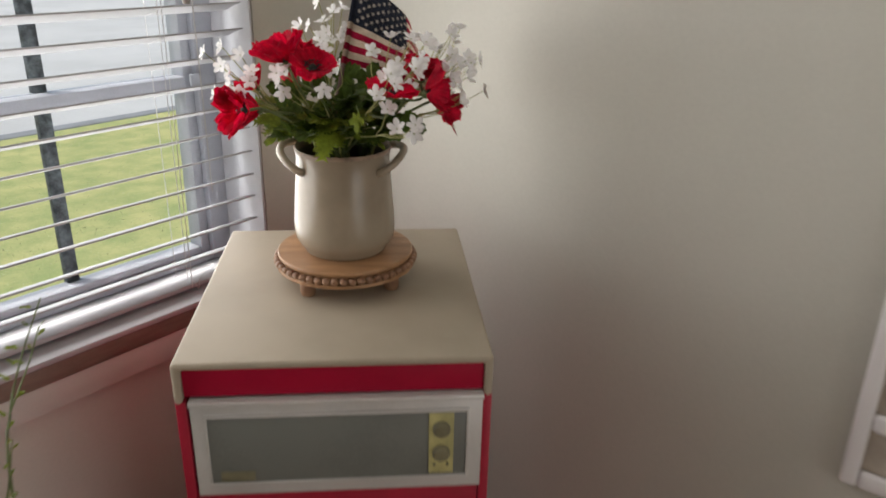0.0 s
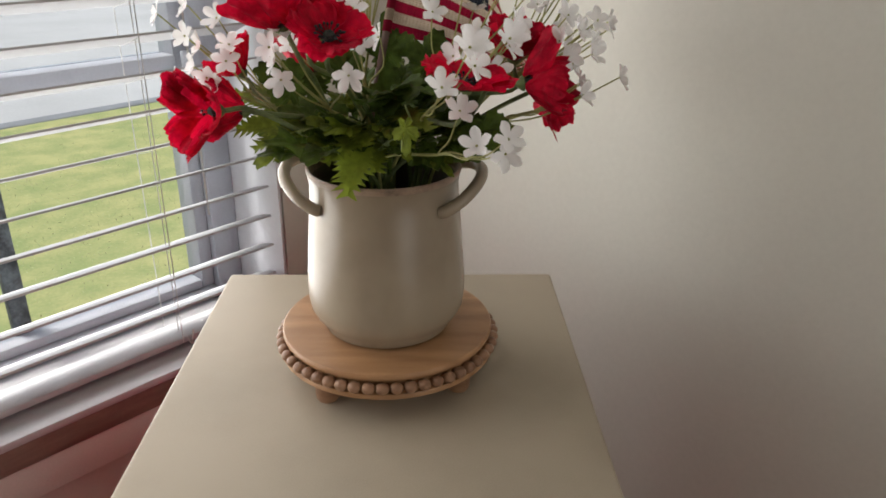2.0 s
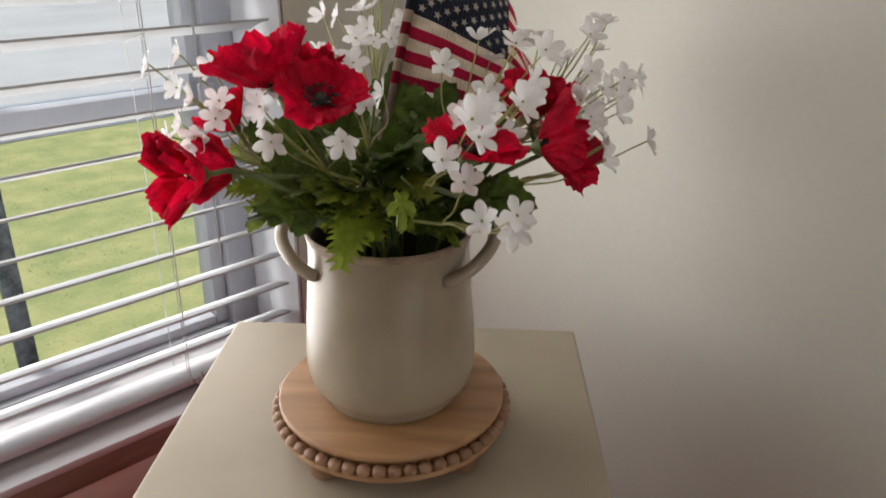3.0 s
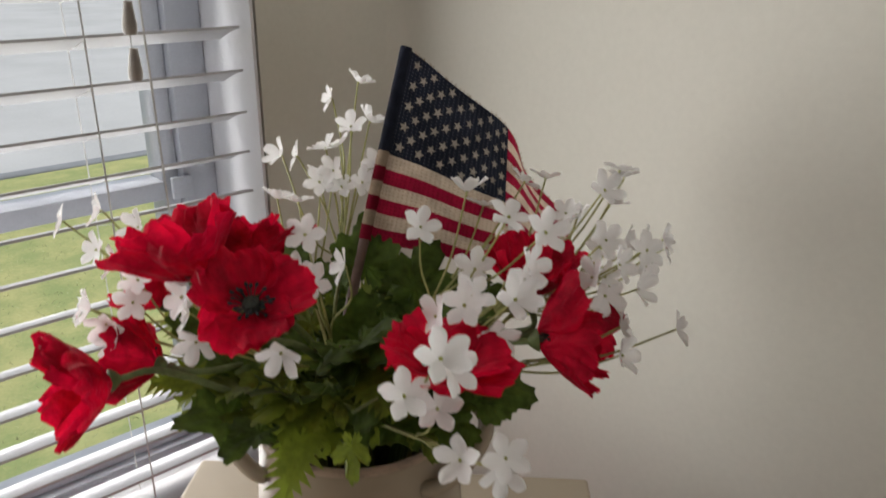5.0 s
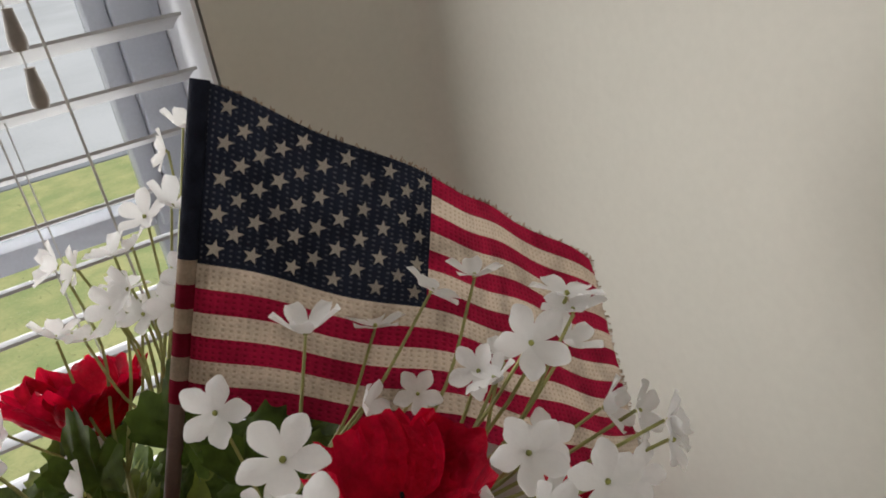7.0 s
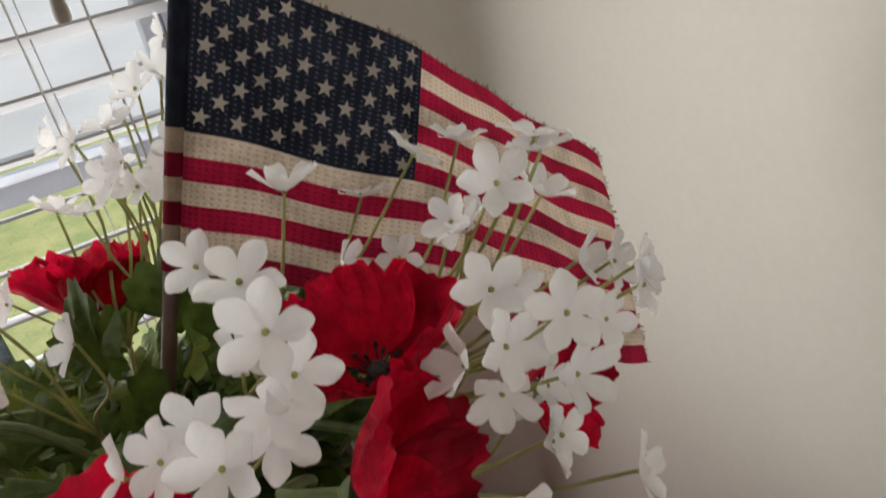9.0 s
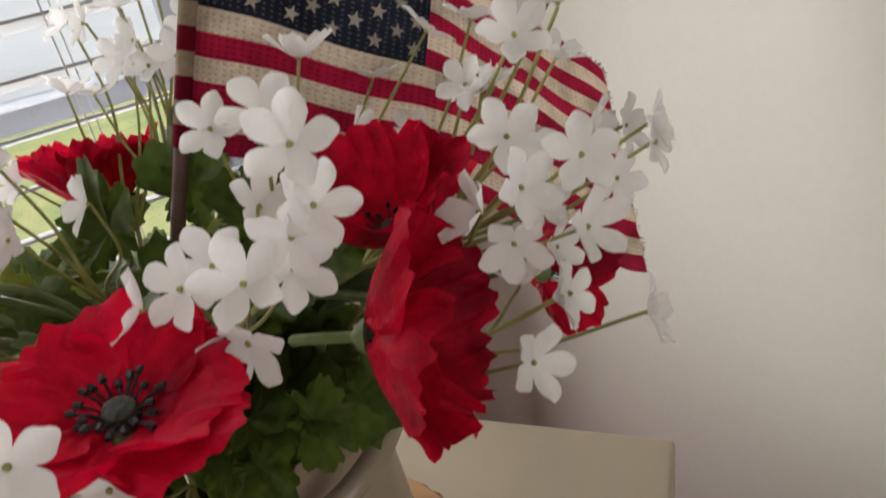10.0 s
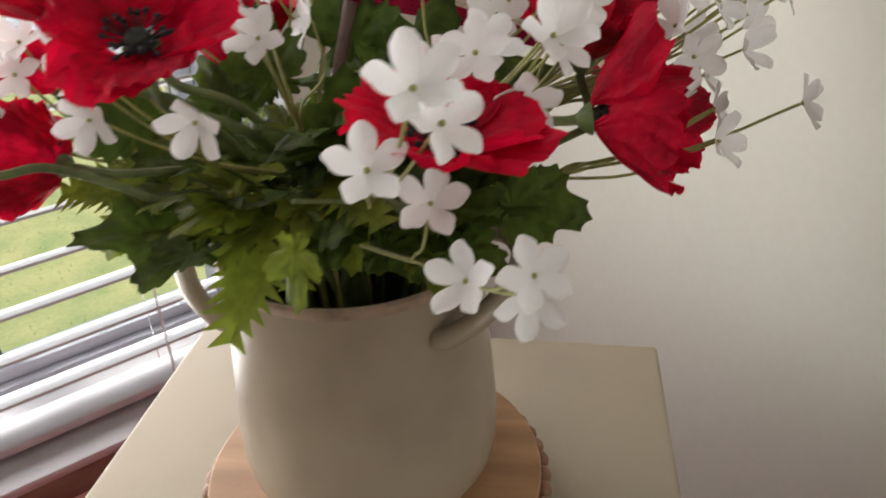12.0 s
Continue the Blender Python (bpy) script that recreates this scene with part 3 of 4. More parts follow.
def cloth_patch(s0, s1, h0, h1, ns, nh, frayed=False):
    bm = bmesh.new()
    uvl = bm.loops.layers.uv.new("UVMap")
    grid, where = [], {}
    rg = random.Random(int(1000 * (s0 + h0)))
    for j in range(nh + 1):
        row = []
        for i in range(ns + 1):
            s, h = s0 + (s1 - s0) * i / ns, h0 + (h1 - h0) * j / nh
            s2 = s + (rg.uniform(-0.012, 0.006) if s > 0.999 else 0)
            v = bm.verts.new(flag_at(s2, h))
            where[v] = (s, h)
            row.append(v)
        grid.append(row)
    for j in range(nh):
        for i in range(ns):
            f = bm.faces.new((grid[j][i], grid[j][i + 1], grid[j + 1][i + 1], grid[j + 1][i]))
            for lp in f.loops:
                lp[uvl].uv = where[lp.vert]
    return bm


for k in range(13):
    h0, h1 = k / 13, (k + 1) / 13
    s0 = 0.4 if k >= 6 else 0.0
    part("stripe", cloth_patch(s0, 1.0, h0, h1, 26 if s0 else 44, 2), CRIMSON if k % 2 == 0 else OATMEAL, flag, "crimson burlap stripe" if k % 2 == 0 else "oatmeal burlap stripe")
part("canton", cloth_patch(0.0, 0.4, 6 / 13, 1.0, 20, 14), NAVY, flag, "navy burlap canton")
bm = bmesh.new()
ring_ = [bm.verts.new((math.sin(math.pi * i / 5) * (1 if i % 2 == 0 else 0.42), math.cos(math.pi * i / 5) * (1 if i % 2 == 0 else 0.42), 0)) for i in range(10)]
bm.faces.new(ring_)
star_mesh = mesh_of("star", bm, STARWHITE, False)
rng = random.Random(8)
for r in range(9):
    for c in range(11):
        if (r + c) % 2 == 0:
            s, h = 0.052 + 0.332 * (c + 0.35) / 10.7, 6 / 13 + (7 / 13) * (r + 0.95) / 9.9
            p, pu, pv = flag_at(s, h), flag_at(s + 0.01, h), flag_at(s, h + 0.01)
            ux = (pu - p).normalized()
            nz = ux.cross(pv - p).normalized()
            if nz.y > 0:
                nz = -nz
            uy = nz.cross(ux)
            m = Matrix((ux, uy, nz)).transposed().to_4x4()
            m.translation = p + nz * 0.0007
            piece("star", star_mesh, flag, m @ Matrix.Rotation(rng.uniform(-0.1, 0.1), 4, "Z") @ Matrix.Scale(0.0036 * rng.uniform(0.92, 1.06), 4))
axis_ = (FTL - FBL).normalized()
part("dowel", tube(bmesh.new(), [FBL - axis_ * 0.165 - F0, FBL - F0, FTL - axis_ * 0.001 - F0], 0.0032, sides=12), POLE, flag, "dark wooden dowel")
for k in range(13 - 6):
    h0, h1 = (k / 13, (k + 1) / 13) if k < 6 else (6 / 13, 1.0)
    ends_ = [FBL.lerp(FTL, h0 + (h1 - h0) * f) - F0 for f in (0.0, 0.5, 1.0)]
    part("hem", tube(bmesh.new(), ends_, 0.0038, sides=12, steps=3), NAVY_SLEEVE if k == 6 else (CRIMSON if k % 2 == 0 else OATMEAL), flag, "sewn sleeve round the dowel")
bm = bmesh.new()
rng = random.Random(5)
for i in range(260):
    if i < 170:
        s, h, d = rng.uniform(0.05, 1), 1.0, Vector((0.2, 0.1, 1))
    else:
        s, h, d = 1.0, rng.uniform(0, 1), Vector((0.8, 0.5, -0.5))
    p = flag_at(s, h)
    d = d + Vector((rng.uniform(-0.8, 0.8), rng.uniform(-0.8, 0.8), rng.uniform(-0.5, 0.3)))
    tube(bm, [p, p + d * 0.0006, p + d * rng.uniform(0.0008, 0.0017)], 0.0003, sides=4, steps=2)
part("frayed_threads", bm, OATMEAL, flag, "loose frayed threads")

# ---- flowers ----
MOUTH = Vector((SC[0], SC[1] + 0.004, 0.19))


def rooted(k):
    """A place in the crock's mouth for the k-th stem, and its foot inside."""
    a = k * 2.399
    r = 0.012 + 0.036 * ((k * 0.618) % 1)
    top = MOUTH + Vector((r * math.cos(a), r * math.sin(a), 0.0))
    return MOUTH + Vector((0.4 * r * math.cos(a), 0.4 * r * math.sin(a), -0.11)), top


def petal_mesh(name, material, long_, wide, cup, ruffle, seed, nu=10, nv=8, roll=0.0, notch=0.0, crease=0.0):
    """One petal growing from the origin along +x; cup bends it up, ruffle waves its rim."""
    rg = random.Random(seed)
    ph = [rg.uniform(0, 6.28) for _ in range(4)]
    bm = bmesh.new()
    grid = []
    for j in range(nv + 1):
        v = j / nv
        row = []
        for i in range(nu + 1):
            u = 2 * i / nu - 1
            spread = wide * (math.sin(math.pi * min(1, 0.18 + 0.62 * v) ) ** 0.8) * (0.25 + 0.75 * min(1, v * 1.9))
            edge = 1 - 0.22 * abs(u) ** 2.4 - notch * math.exp(-(u / 0.22) ** 2)
            r = long_ * v * (edge if v > 0.35 else 1 - (1 - edge) * v / 0.35)
            ang = u * spread
            z = cup * long_ * (v ** 1.7) - roll * long_ * max(0, v - 0.6) ** 2 * 4
            w = ruffle * long_ * v ** 2.2
            z += w * (math.sin(4.2 * u + ph[0]) + 0.7 * math.sin(10 * u + ph[1]) + 0.4 * math.sin(19 * u + 5 * v + ph[2]))
            z += crease * long_ * v * (math.sin(26 * u + 3 * math.sin(4 * v + ph[1])) + 0.7 * noise.noise((7 * u + seed, 9 * v, ph[2])))
            r += w * (0.6 * math.sin(8 * u + ph[3]) + 0.5 * math.sin(17 * u + ph[0]) + 0.3 * math.sin(31 * u))
            row.append(bm.verts.new((r * math.cos(ang), r * math.sin(ang), z + 0.10 * long_ * (u * u) * v * (1 if cup > 0 else 0.3))))
        grid.append(row)
    for j in range(nv):
        for i in range(nu):
            vs_ = [grid[j][i], grid[j][i + 1], grid[j + 1][i + 1], grid[j + 1][i]]
            if j == 0:
                bm.faces.new((grid[1][i], grid[0][i], grid[1][i + 1])) if (grid[0][i].co - grid[0][i + 1].co).length < 1e-7 else bm.faces.new(vs_)
            else:
                bm.faces.new(vs_)
    bmesh.ops.remove_doubles(bm, verts=bm.verts[:], dist=1e-6)
    return mesh_of(name, bm, material)


POPPY_OPEN = [petal_mesh("petal", POPPY, 0.036, 1.3, 0.42, 0.06, s, 34, 14, 0.25, 0.0, 0.02) for s in range(5)]
POPPY_CUP = [petal_mesh("petal", POPPY, 0.039, 1.3, 0.85, 0.07, s + 20, 34, 14, 0.15, 0.0, 0.026) for s in range(5)]
bm = bmesh.new()
rng = random.Random(9)
for i in range(22):
    a = i * 2.399
    reach = rng.uniform(0.008, 0.0125)
    tip = Vector((reach * math.cos(a), reach * math.sin(a), rng.uniform(0.006, 0.011)))
    tube(bm, [(0.002 * math.cos(a), 0.002 * math.sin(a), 0.002), tip * 0.6 + Vector((0, 0, 0.0015)), tip], 0.0004, sides=4, steps=3)
    tube(bm, [tip - Vector((0.0008 * math.cos(a), 0.0008 * math.sin(a), 0)), tip + Vector((0.0012 * math.cos(a), 0.0012 * math.sin(a), 0.0003))], 0.0011, 0.0009, sides=6, steps=2)
STAMENS = mesh_of("stamen_ring", bm, STAMEN)
bm = lathe([(0, 0.001), (0.0042, 0.001), (0.0052, 0.004), (0.0042, 0.0075), (0.002, 0.0088), (0, 0.0085)], 14)
BOSS_MESH = mesh_of("seed_boss", bm, BOSS)
bm = lathe([(0.0018, -0.006), (0.004, -0.004), (0.0068, -0.0005), (0.0072, 0.0012), (0, 0.001)], 10)
CALYX = mesh_of("calyx", bm, STEM_GREEN)


def poppy(k, at, normal, size, cup, spin, seed):
    at, normal = Vector(at), Vector(normal).normalized()
    foot, mouth = rooted(k)
    e = thing("poppy", BQ @ Matrix.Translation(foot), "red silk poppy with ruffled petals on a green stem", "artificial flower", "poppies in the crock")
    rg = random.Random(seed)
    shapes = POPPY_CUP if cup else POPPY_OPEN
    for ring_n, count in ((0, 3), (1, 2)):
        for i in range(count):
            a = spin + 2 * math.pi * (i + 0.5 * ring_n) / count + rg.uniform(-0.15, 0.15)
            lift = 0.0012 * ring_n
            m = aim(at - foot + normal * lift, normal, a, size * (1.0 - 0.06 * ring_n)) @ Matrix.Rotation(-0.12 * ring_n + rg.uniform(-0.16, 0.12), 4, "Y")
            piece("petal", shapes[(i + 2 * ring_n + seed) % 5], e, m)
    piece("seed_boss", BOSS_MESH, e, aim(at - foot, normal, 0, size), "dark seed boss")
    piece("stamen_ring", STAMENS, e, aim(at - foot, normal, seed, size), "black stamens")
    piece("calyx", CALYX, e, aim(at - foot, normal, 0, size))
    base = at - normal * 0.005
    mid = mouth.lerp(base, 0.55) + Vector((0, 0, 0.012))
    part("stem", tube(bmesh.new(), [Vector((0, 0, 0)), mouth - foot, mid - foot, base - normal * 0.02 - foot, base - foot], 0.0021, 0.0018, sides=8), STEM_GREEN, e)


POPPIES = [
    ((-0.015, 0.143, 0.317), (0.09, -0.49, 0.87), 0.87, 0, 0.3),
    ((-0.048, 0.165, 0.322), (-0.41, 0.02, 0.91), 0.92, 1, 1.1),
    ((-0.098, 0.157, 0.266), (-0.76, -0.64, 0.11), 0.85, 1, 0.2),
    ((-0.086, 0.188, 0.258), (-0.99, 0.10, 0.07), 0.72, 1, 0.9),
    ((-0.046, 0.286, 0.267), (-0.15, 0.24, 0.96), 0.92, 1, 0.5),
    ((-0.037, 0.200, 0.316), (-0.09, 0.30, 0.95), 0.7, 1, 0.8),
    ((-0.092, 0.216, 0.281), (-0.63, 0.10, 0.77), 0.65, 1, 0.1),
    ((0.075, 0.147, 0.283), (0.17, -0.08, 0.98), 1.0, 0, 0.9),
    ((0.123, 0.196, 0.278), (0.99, 0.06, 0.11), 0.86, 1, 1.5),
    ((0.120, 0.232, 0.289), (0.04, -0.10, 0.99), 0.8, 1, 0.2),
    ((0.157, 0.274, 0.250), (0.51, 0.74, -0.44), 0.62, 1, 0.0),
]
for k, (at, nrm, size, cup, spin) in enumerate(POPPIES):
    poppy(k, at, nrm, size, cup, spin, k)

# white sprays: a floret has five rounded petals and a small eye


def floret_mesh(seed, cup):
    rg = random.Random(seed)
    bm = bmesh.new()
    for k in range(5):
        a0 = 2 * math.pi * k / 5 + rg.uniform(-0.09, 0.09)
        tilt, wav = cup + rg.uniform(-0.12, 0.16), rg.uniform(-0.1, 0.1)
        grid = []
        nu, nv = 6, 6
        for j in range(nv + 1):
            v = j / nv
            half = 0.0007 + 0.0045 * math.sin(math.pi * min(0.97, 0.06 + 0.84 * v)) ** 0.75 * (0.42 + 0.58 * v) * 1.08
            row = []
            for i in range(nu + 1):
                u = 2 * i / nu - 1
                x = 0.0006 + 0.0128 * v - 0.0022 * (u * u) * v * v
                y = half * u
                z = tilt * 0.0128 * v ** 1.3 + 0.0012 * (u * u) * v + wav * 0.006 * u * v - 0.0022 * max(0, v - 0.7)
                row.append(bm.verts.new((x * math.cos(a0) - y * math.sin(a0), x * math.sin(a0) + y * math.cos(a0), z + 0.0002 * k)))
            grid.append(row)
        for j in range(nv):
            for i in range(nu):
                bm.faces.new((grid[j][i], grid[j][i + 1], grid[j + 1][i + 1], grid[j + 1][i]))
    return mesh_of("floret", bm, PETAL)


FLORETS = [floret_mesh(s, c) for s, c in enumerate((0.15, 0.32, 0.5, 0.25, 0.7, 0.4))]
EYE_MESH = mesh_of("floret_eye", lathe([(0, -0.001), (0.0009, -0.0006), (0.0011, 0.0006), (0.0006, 0.0016), (0, 0.0018)], 8), EYE)


def spray(k, node, heads, label):
    """One branching stem: heads are (place, facing, size) of its florets."""
    node = Vector(node)
    foot, mouth = rooted(k)
    e = thing("white_flower_spray", BQ @ Matrix.Translation(foot), label, "artificial flower", "white sprays in the crock")
    rg = random.Random(k)
    bm = bmesh.new()
    mid = mouth.lerp(node, 0.5) + Vector((0, 0, 0.008))
    tube(bm, [Vector((0, 0, 0)), mouth - foot, mid - foot, node - foot], 0.0016, 0.0012, sides=6)
    for n_, (at, nrm, size) in enumerate(heads):
        at, nrm = Vector(at), Vector(nrm).normalized()
        base = at - nrm * 0.001
        fork = node + (base - node) * rg.uniform(0.0, 0.25)
        bend = fork.lerp(base, 0.6) + Vector((0, 0, -0.006)) - nrm * 0.006
        part("pedicel", tube(bmesh.new(), [node - foot, fork - foot, bend - foot, base - foot], 0.0009, 0.0006, sides=5, steps=4), STEM, e)
        f = piece("floret", FLORETS[(n_ * 5 + k) % 6], e, aim(at - foot, nrm, rg.uniform(0, 6.28), size))
        piece("floret_eye", EYE_MESH, f)
    part("stem", bm, STEM, e, "thin olive stems")


spray(11, (-0.023, 0.193, 0.258), [
    ((-0.048, 0.165, 0.324), (0.05, -0.84, 0.54), 0.88),
    ((-0.003, 0.144, 0.294), (0.07, -0.99, -0.16), 0.88),
    ((-0.057, 0.169, 0.300), (-0.88, -0.37, 0.31), 0.88),
    ((-0.053, 0.164, 0.287), (0.07, -0.99, -0.16), 0.88),
    ((-0.061, 0.172, 0.308), (-0.43, -0.80, 0.40), 0.88),
], "white silk blossom spray leaning over the poppies")
spray(12, (-0.060, 0.208, 0.250), [
    ((-0.097, 0.190, 0.295), (0.05, -0.84, 0.54), 0.85),
    ((-0.120, 0.187, 0.291), (-0.88, -0.37, 0.31), 0.85),
    ((-0.106, 0.183, 0.277), (-0.43, -0.80, 0.40), 0.85),
    ((-0.095, 0.195, 0.306), (0.03, -0.52, 0.85), 0.85),
    ((-0.111, 0.185, 0.284), (0.07, -0.99, -0.16), 0.85),
], "white silk blossom spray beside the blind")
spray(13, (-0.079, 0.238, 0.261), [
    ((-0.139, 0.237, 0.306), (-0.43, -0.80, 0.40), 0.85),
    ((-0.160, 0.241, 0.322), (-0.88, -0.37, 0.31), 0.85),
    ((-0.137, 0.245, 0.328), (-0.88, -0.37, 0.31), 0.85),
    ((-0.114, 0.243, 0.319), (-0.43, -0.80, 0.40), 0.85),
    ((-0.145, 0.223, 0.274), (-0.88, -0.37, 0.31), 0.85),
    ((-0.127, 0.235, 0.299), (-0.88, -0.37, 0.31), 0.85),
], "thin white silk blossom spray against the blind")
spray(14, (0.001, 0.278, 0.288), [
    ((0.003, 0.348, 0.390), (0.46, 0.08, 0.89), 0.8),
    ((-0.019, 0.361, 0.376), (-0.88, -0.37, 0.31), 0.8),
    ((-0.029, 0.295, 0.351), (-0.88, -0.37, 0.31), 0.8),
    ((0.005, 0.304, 0.369), (0.03, -0.52, 0.85), 0.8),
    ((0.017, 0.306, 0.372), (0.46, 0.08, 0.89), 0.8),
    ((-0.002, 0.299, 0.358), (-0.48, 0.02, 0.88), 0.8),
    ((-0.011, 0.298, 0.356), (-0.48, 0.02, 0.88), 0.8),
    ((-0.014, 0.290, 0.336), (0.05, -0.84, 0.54), 0.8),
    ((0.000, 0.290, 0.333), (0.03, -0.52, 0.85), 0.8),
    ((-0.005, 0.293, 0.343), (-0.43, -0.80, 0.40), 0.8),
    ((0.013, 0.292, 0.336), (0.53, -0.74, 0.41), 0.8),
    ((-0.027, 0.284, 0.324), (-0.02, 0.13, 0.99), 0.8),
    ((0.023, 0.297, 0.347), (0.05, -0.84, 0.54), 0.8),
], "tall white silk blossom spray at the back")
spray(15, (0.004, 0.220, 0.264), [
    ((-0.004, 0.207, 0.331), (0.05, -0.84, 0.54), 0.88),
    ((0.001, 0.197, 0.307), (0.05, -0.84, 0.54), 0.88),
    ((0.014, 0.220, 0.308), (-0.88, -0.37, 0.31), 0.88),
    ((-0.009, 0.207, 0.309), (-0.43, -0.80, 0.40), 0.88),
], "white silk blossom spray behind the poppies")
spray(16, (0.047, 0.160, 0.260), [
    ((0.077, 0.098, 0.320), (0.24, -0.70, 0.68), 0.93),
    ((0.081, 0.113, 0.306), (0.65, -0.58, 0.49), 0.93),
    ((0.060, 0.113, 0.292), (0.20, -0.72, 0.67), 0.93),
], "white silk blossom spray over a poppy")
spray(17, (0.059, 0.172, 0.229), [
    ((0.073, 0.136, 0.271), (0.20, -0.72, 0.67), 0.93),
    ((0.085, 0.127, 0.249), (-0.29, -0.77, 0.56), 0.93),
    ((0.106, 0.122, 0.255), (0.20, -0.72, 0.67), 0.93),
    ((0.105, 0.128, 0.243), (0.20, -0.98, 0.00), 0.93),
], "white silk blossom spray hanging over the crock's rim")
spray(18, (0.063, 0.204, 0.261), [
    ((0.084, 0.174, 0.308), (-0.17, -0.78, 0.60), 0.93),
    ((0.070, 0.172, 0.302), (-0.71, -0.49, 0.50), 0.93),
    ((0.109, 0.168, 0.315), (0.32, -0.68, 0.66), 0.93),
    ((0.111, 0.187, 0.307), (0.74, -0.51, 0.44), 0.93),
    ((0.100, 0.173, 0.292), (0.29, -0.96, 0.00), 0.93),
    ((0.087, 0.185, 0.308), (0.27, -0.68, 0.68), 0.93),
    ((0.114, 0.186, 0.318), (0.29, -0.96, 0.00), 0.93),
    ((0.117, 0.195, 0.322), (0.74, -0.51, 0.44), 0.93),
], "white silk blossom spray between the poppies")
spray(19, (0.061, 0.246, 0.272), [
    ((0.055, 0.244, 0.324), (0.33, -0.69, 0.64), 0.93),
    ((0.105, 0.202, 0.346), (0.28, -0.33, 0.90), 0.93),
    ((0.123, 0.183, 0.345), (0.33, -0.69, 0.64), 0.93),
    ((0.081, 0.269, 0.339), (0.09, 0.31, 0.95), 0.93),
    ((0.091, 0.303, 0.319), (0.09, 0.31, 0.95), 0.93),
    ((0.099, 0.263, 0.313), (0.98, 0.03, 0.19), 0.75),
    ((0.112, 0.281, 0.305), (0.33, -0.69, 0.64), 0.7),
    ((0.117, 0.301, 0.336), (0.54, 0.34, 0.77), 0.93),
    ((0.088, 0.212, 0.312), (-0.09, 0.99, -0.10), 0.93),
], "white silk blossom spray before the flag")
spray(20, (0.099, 0.245, 0.269), [
    ((0.161, 0.255, 0.346), (0.33, -0.69, 0.64), 0.88),
    ((0.161, 0.234, 0.323), (0.33, -0.69, 0.64), 0.88),
    ((0.183, 0.228, 0.320), (0.33, -0.69, 0.64), 0.88),
    ((0.167, 0.220, 0.314), (0.75, -0.51, 0.42), 0.88),
    ((0.154, 0.222, 0.305), (-0.71, -0.49, 0.51), 0.88),
    ((0.141, 0.265, 0.328), (-0.16, -0.79, 0.59), 0.72),
    ((0.147, 0.277, 0.324), (0.09, 0.31, 0.95), 0.7),
    ((0.131, 0.312, 0.336), (0.09, 0.31, 0.95), 0.88),
    ((0.171, 0.267, 0.355), (0.09, 0.31, 0.95), 0.88),
    ((0.162, 0.225, 0.293), (0.29, -0.96, 0.00), 0.88),
    ((0.182, 0.235, 0.293), (0.74, -0.51, 0.44), 0.88),
], "dense white silk blossom spray beside the flag")
spray(21, (0.109, 0.251, 0.264), [
    ((0.173, 0.263, 0.352), (-0.02, 0.13, 0.99), 0.76),
    ((0.169, 0.275, 0.332), (0.46, 0.08, 0.89), 0.76),
    ((0.190, 0.270, 0.310), (0.91, -0.25, 0.32), 0.76),
    ((0.200, 0.257, 0.310), (0.91, -0.25, 0.32), 0.76),
    ((0.199, 0.260, 0.315), (0.98, 0.03, 0.19), 0.76),
    ((0.179, 0.272, 0.309), (0.98, 0.03, 0.19), 0.76),
    ((0.162, 0.255, 0.310), (0.05, -0.84, 0.54), 0.76),
    ((0.165, 0.249, 0.294), (0.53, -0.74, 0.41), 0.76),
    ((0.147, 0.261, 0.328), (-0.48, 0.02, 0.88), 0.76),
    ((0.189, 0.253, 0.300), (0.53, -0.74, 0.41), 0.76),
    ((0.170, 0.244, 0.280), (0.91, -0.25, 0.32), 0.76),
], "airy white silk blossom spray against the wall")
spray(22, (0.108, 0.230, 0.238), [
    ((0.157, 0.242, 0.266), (0.07, 0.32, 0.95), 0.85),
    ((0.173, 0.229, 0.271), (0.98, 0.03, 0.20), 0.85),
    ((0.170, 0.201, 0.268), (0.74, -0.51, 0.44), 0.85),
    ((0.201, 0.213, 0.279), (0.98, 0.03, 0.20), 0.85),
    ((0.175, 0.234, 0.269), (0.91, -0.25, 0.32), 0.85),
], "white silk blossom spray reaching sideways")
spray(23, (-0.017, 0.267, 0.268), [
    ((-0.039, 0.272, 0.278), (0.75, -0.51, 0.42), 0.8),
    ((-0.040, 0.298, 0.351), (-0.70, -0.50, 0.52), 0.8),
    ((-0.015, 0.301, 0.338), (0.10, 0.30, 0.95), 0.8),
    ((-0.040, 0.283, 0.326), (0.10, 0.30, 0.95), 0.8),
    ((-0.061, 0.258, 0.296), (-0.15, -0.80, 0.59), 0.8),
    ((-0.008, 0.300, 0.332), (0.10, 0.30, 0.95), 0.8),
], "small white silk blossom spray in the leaves")


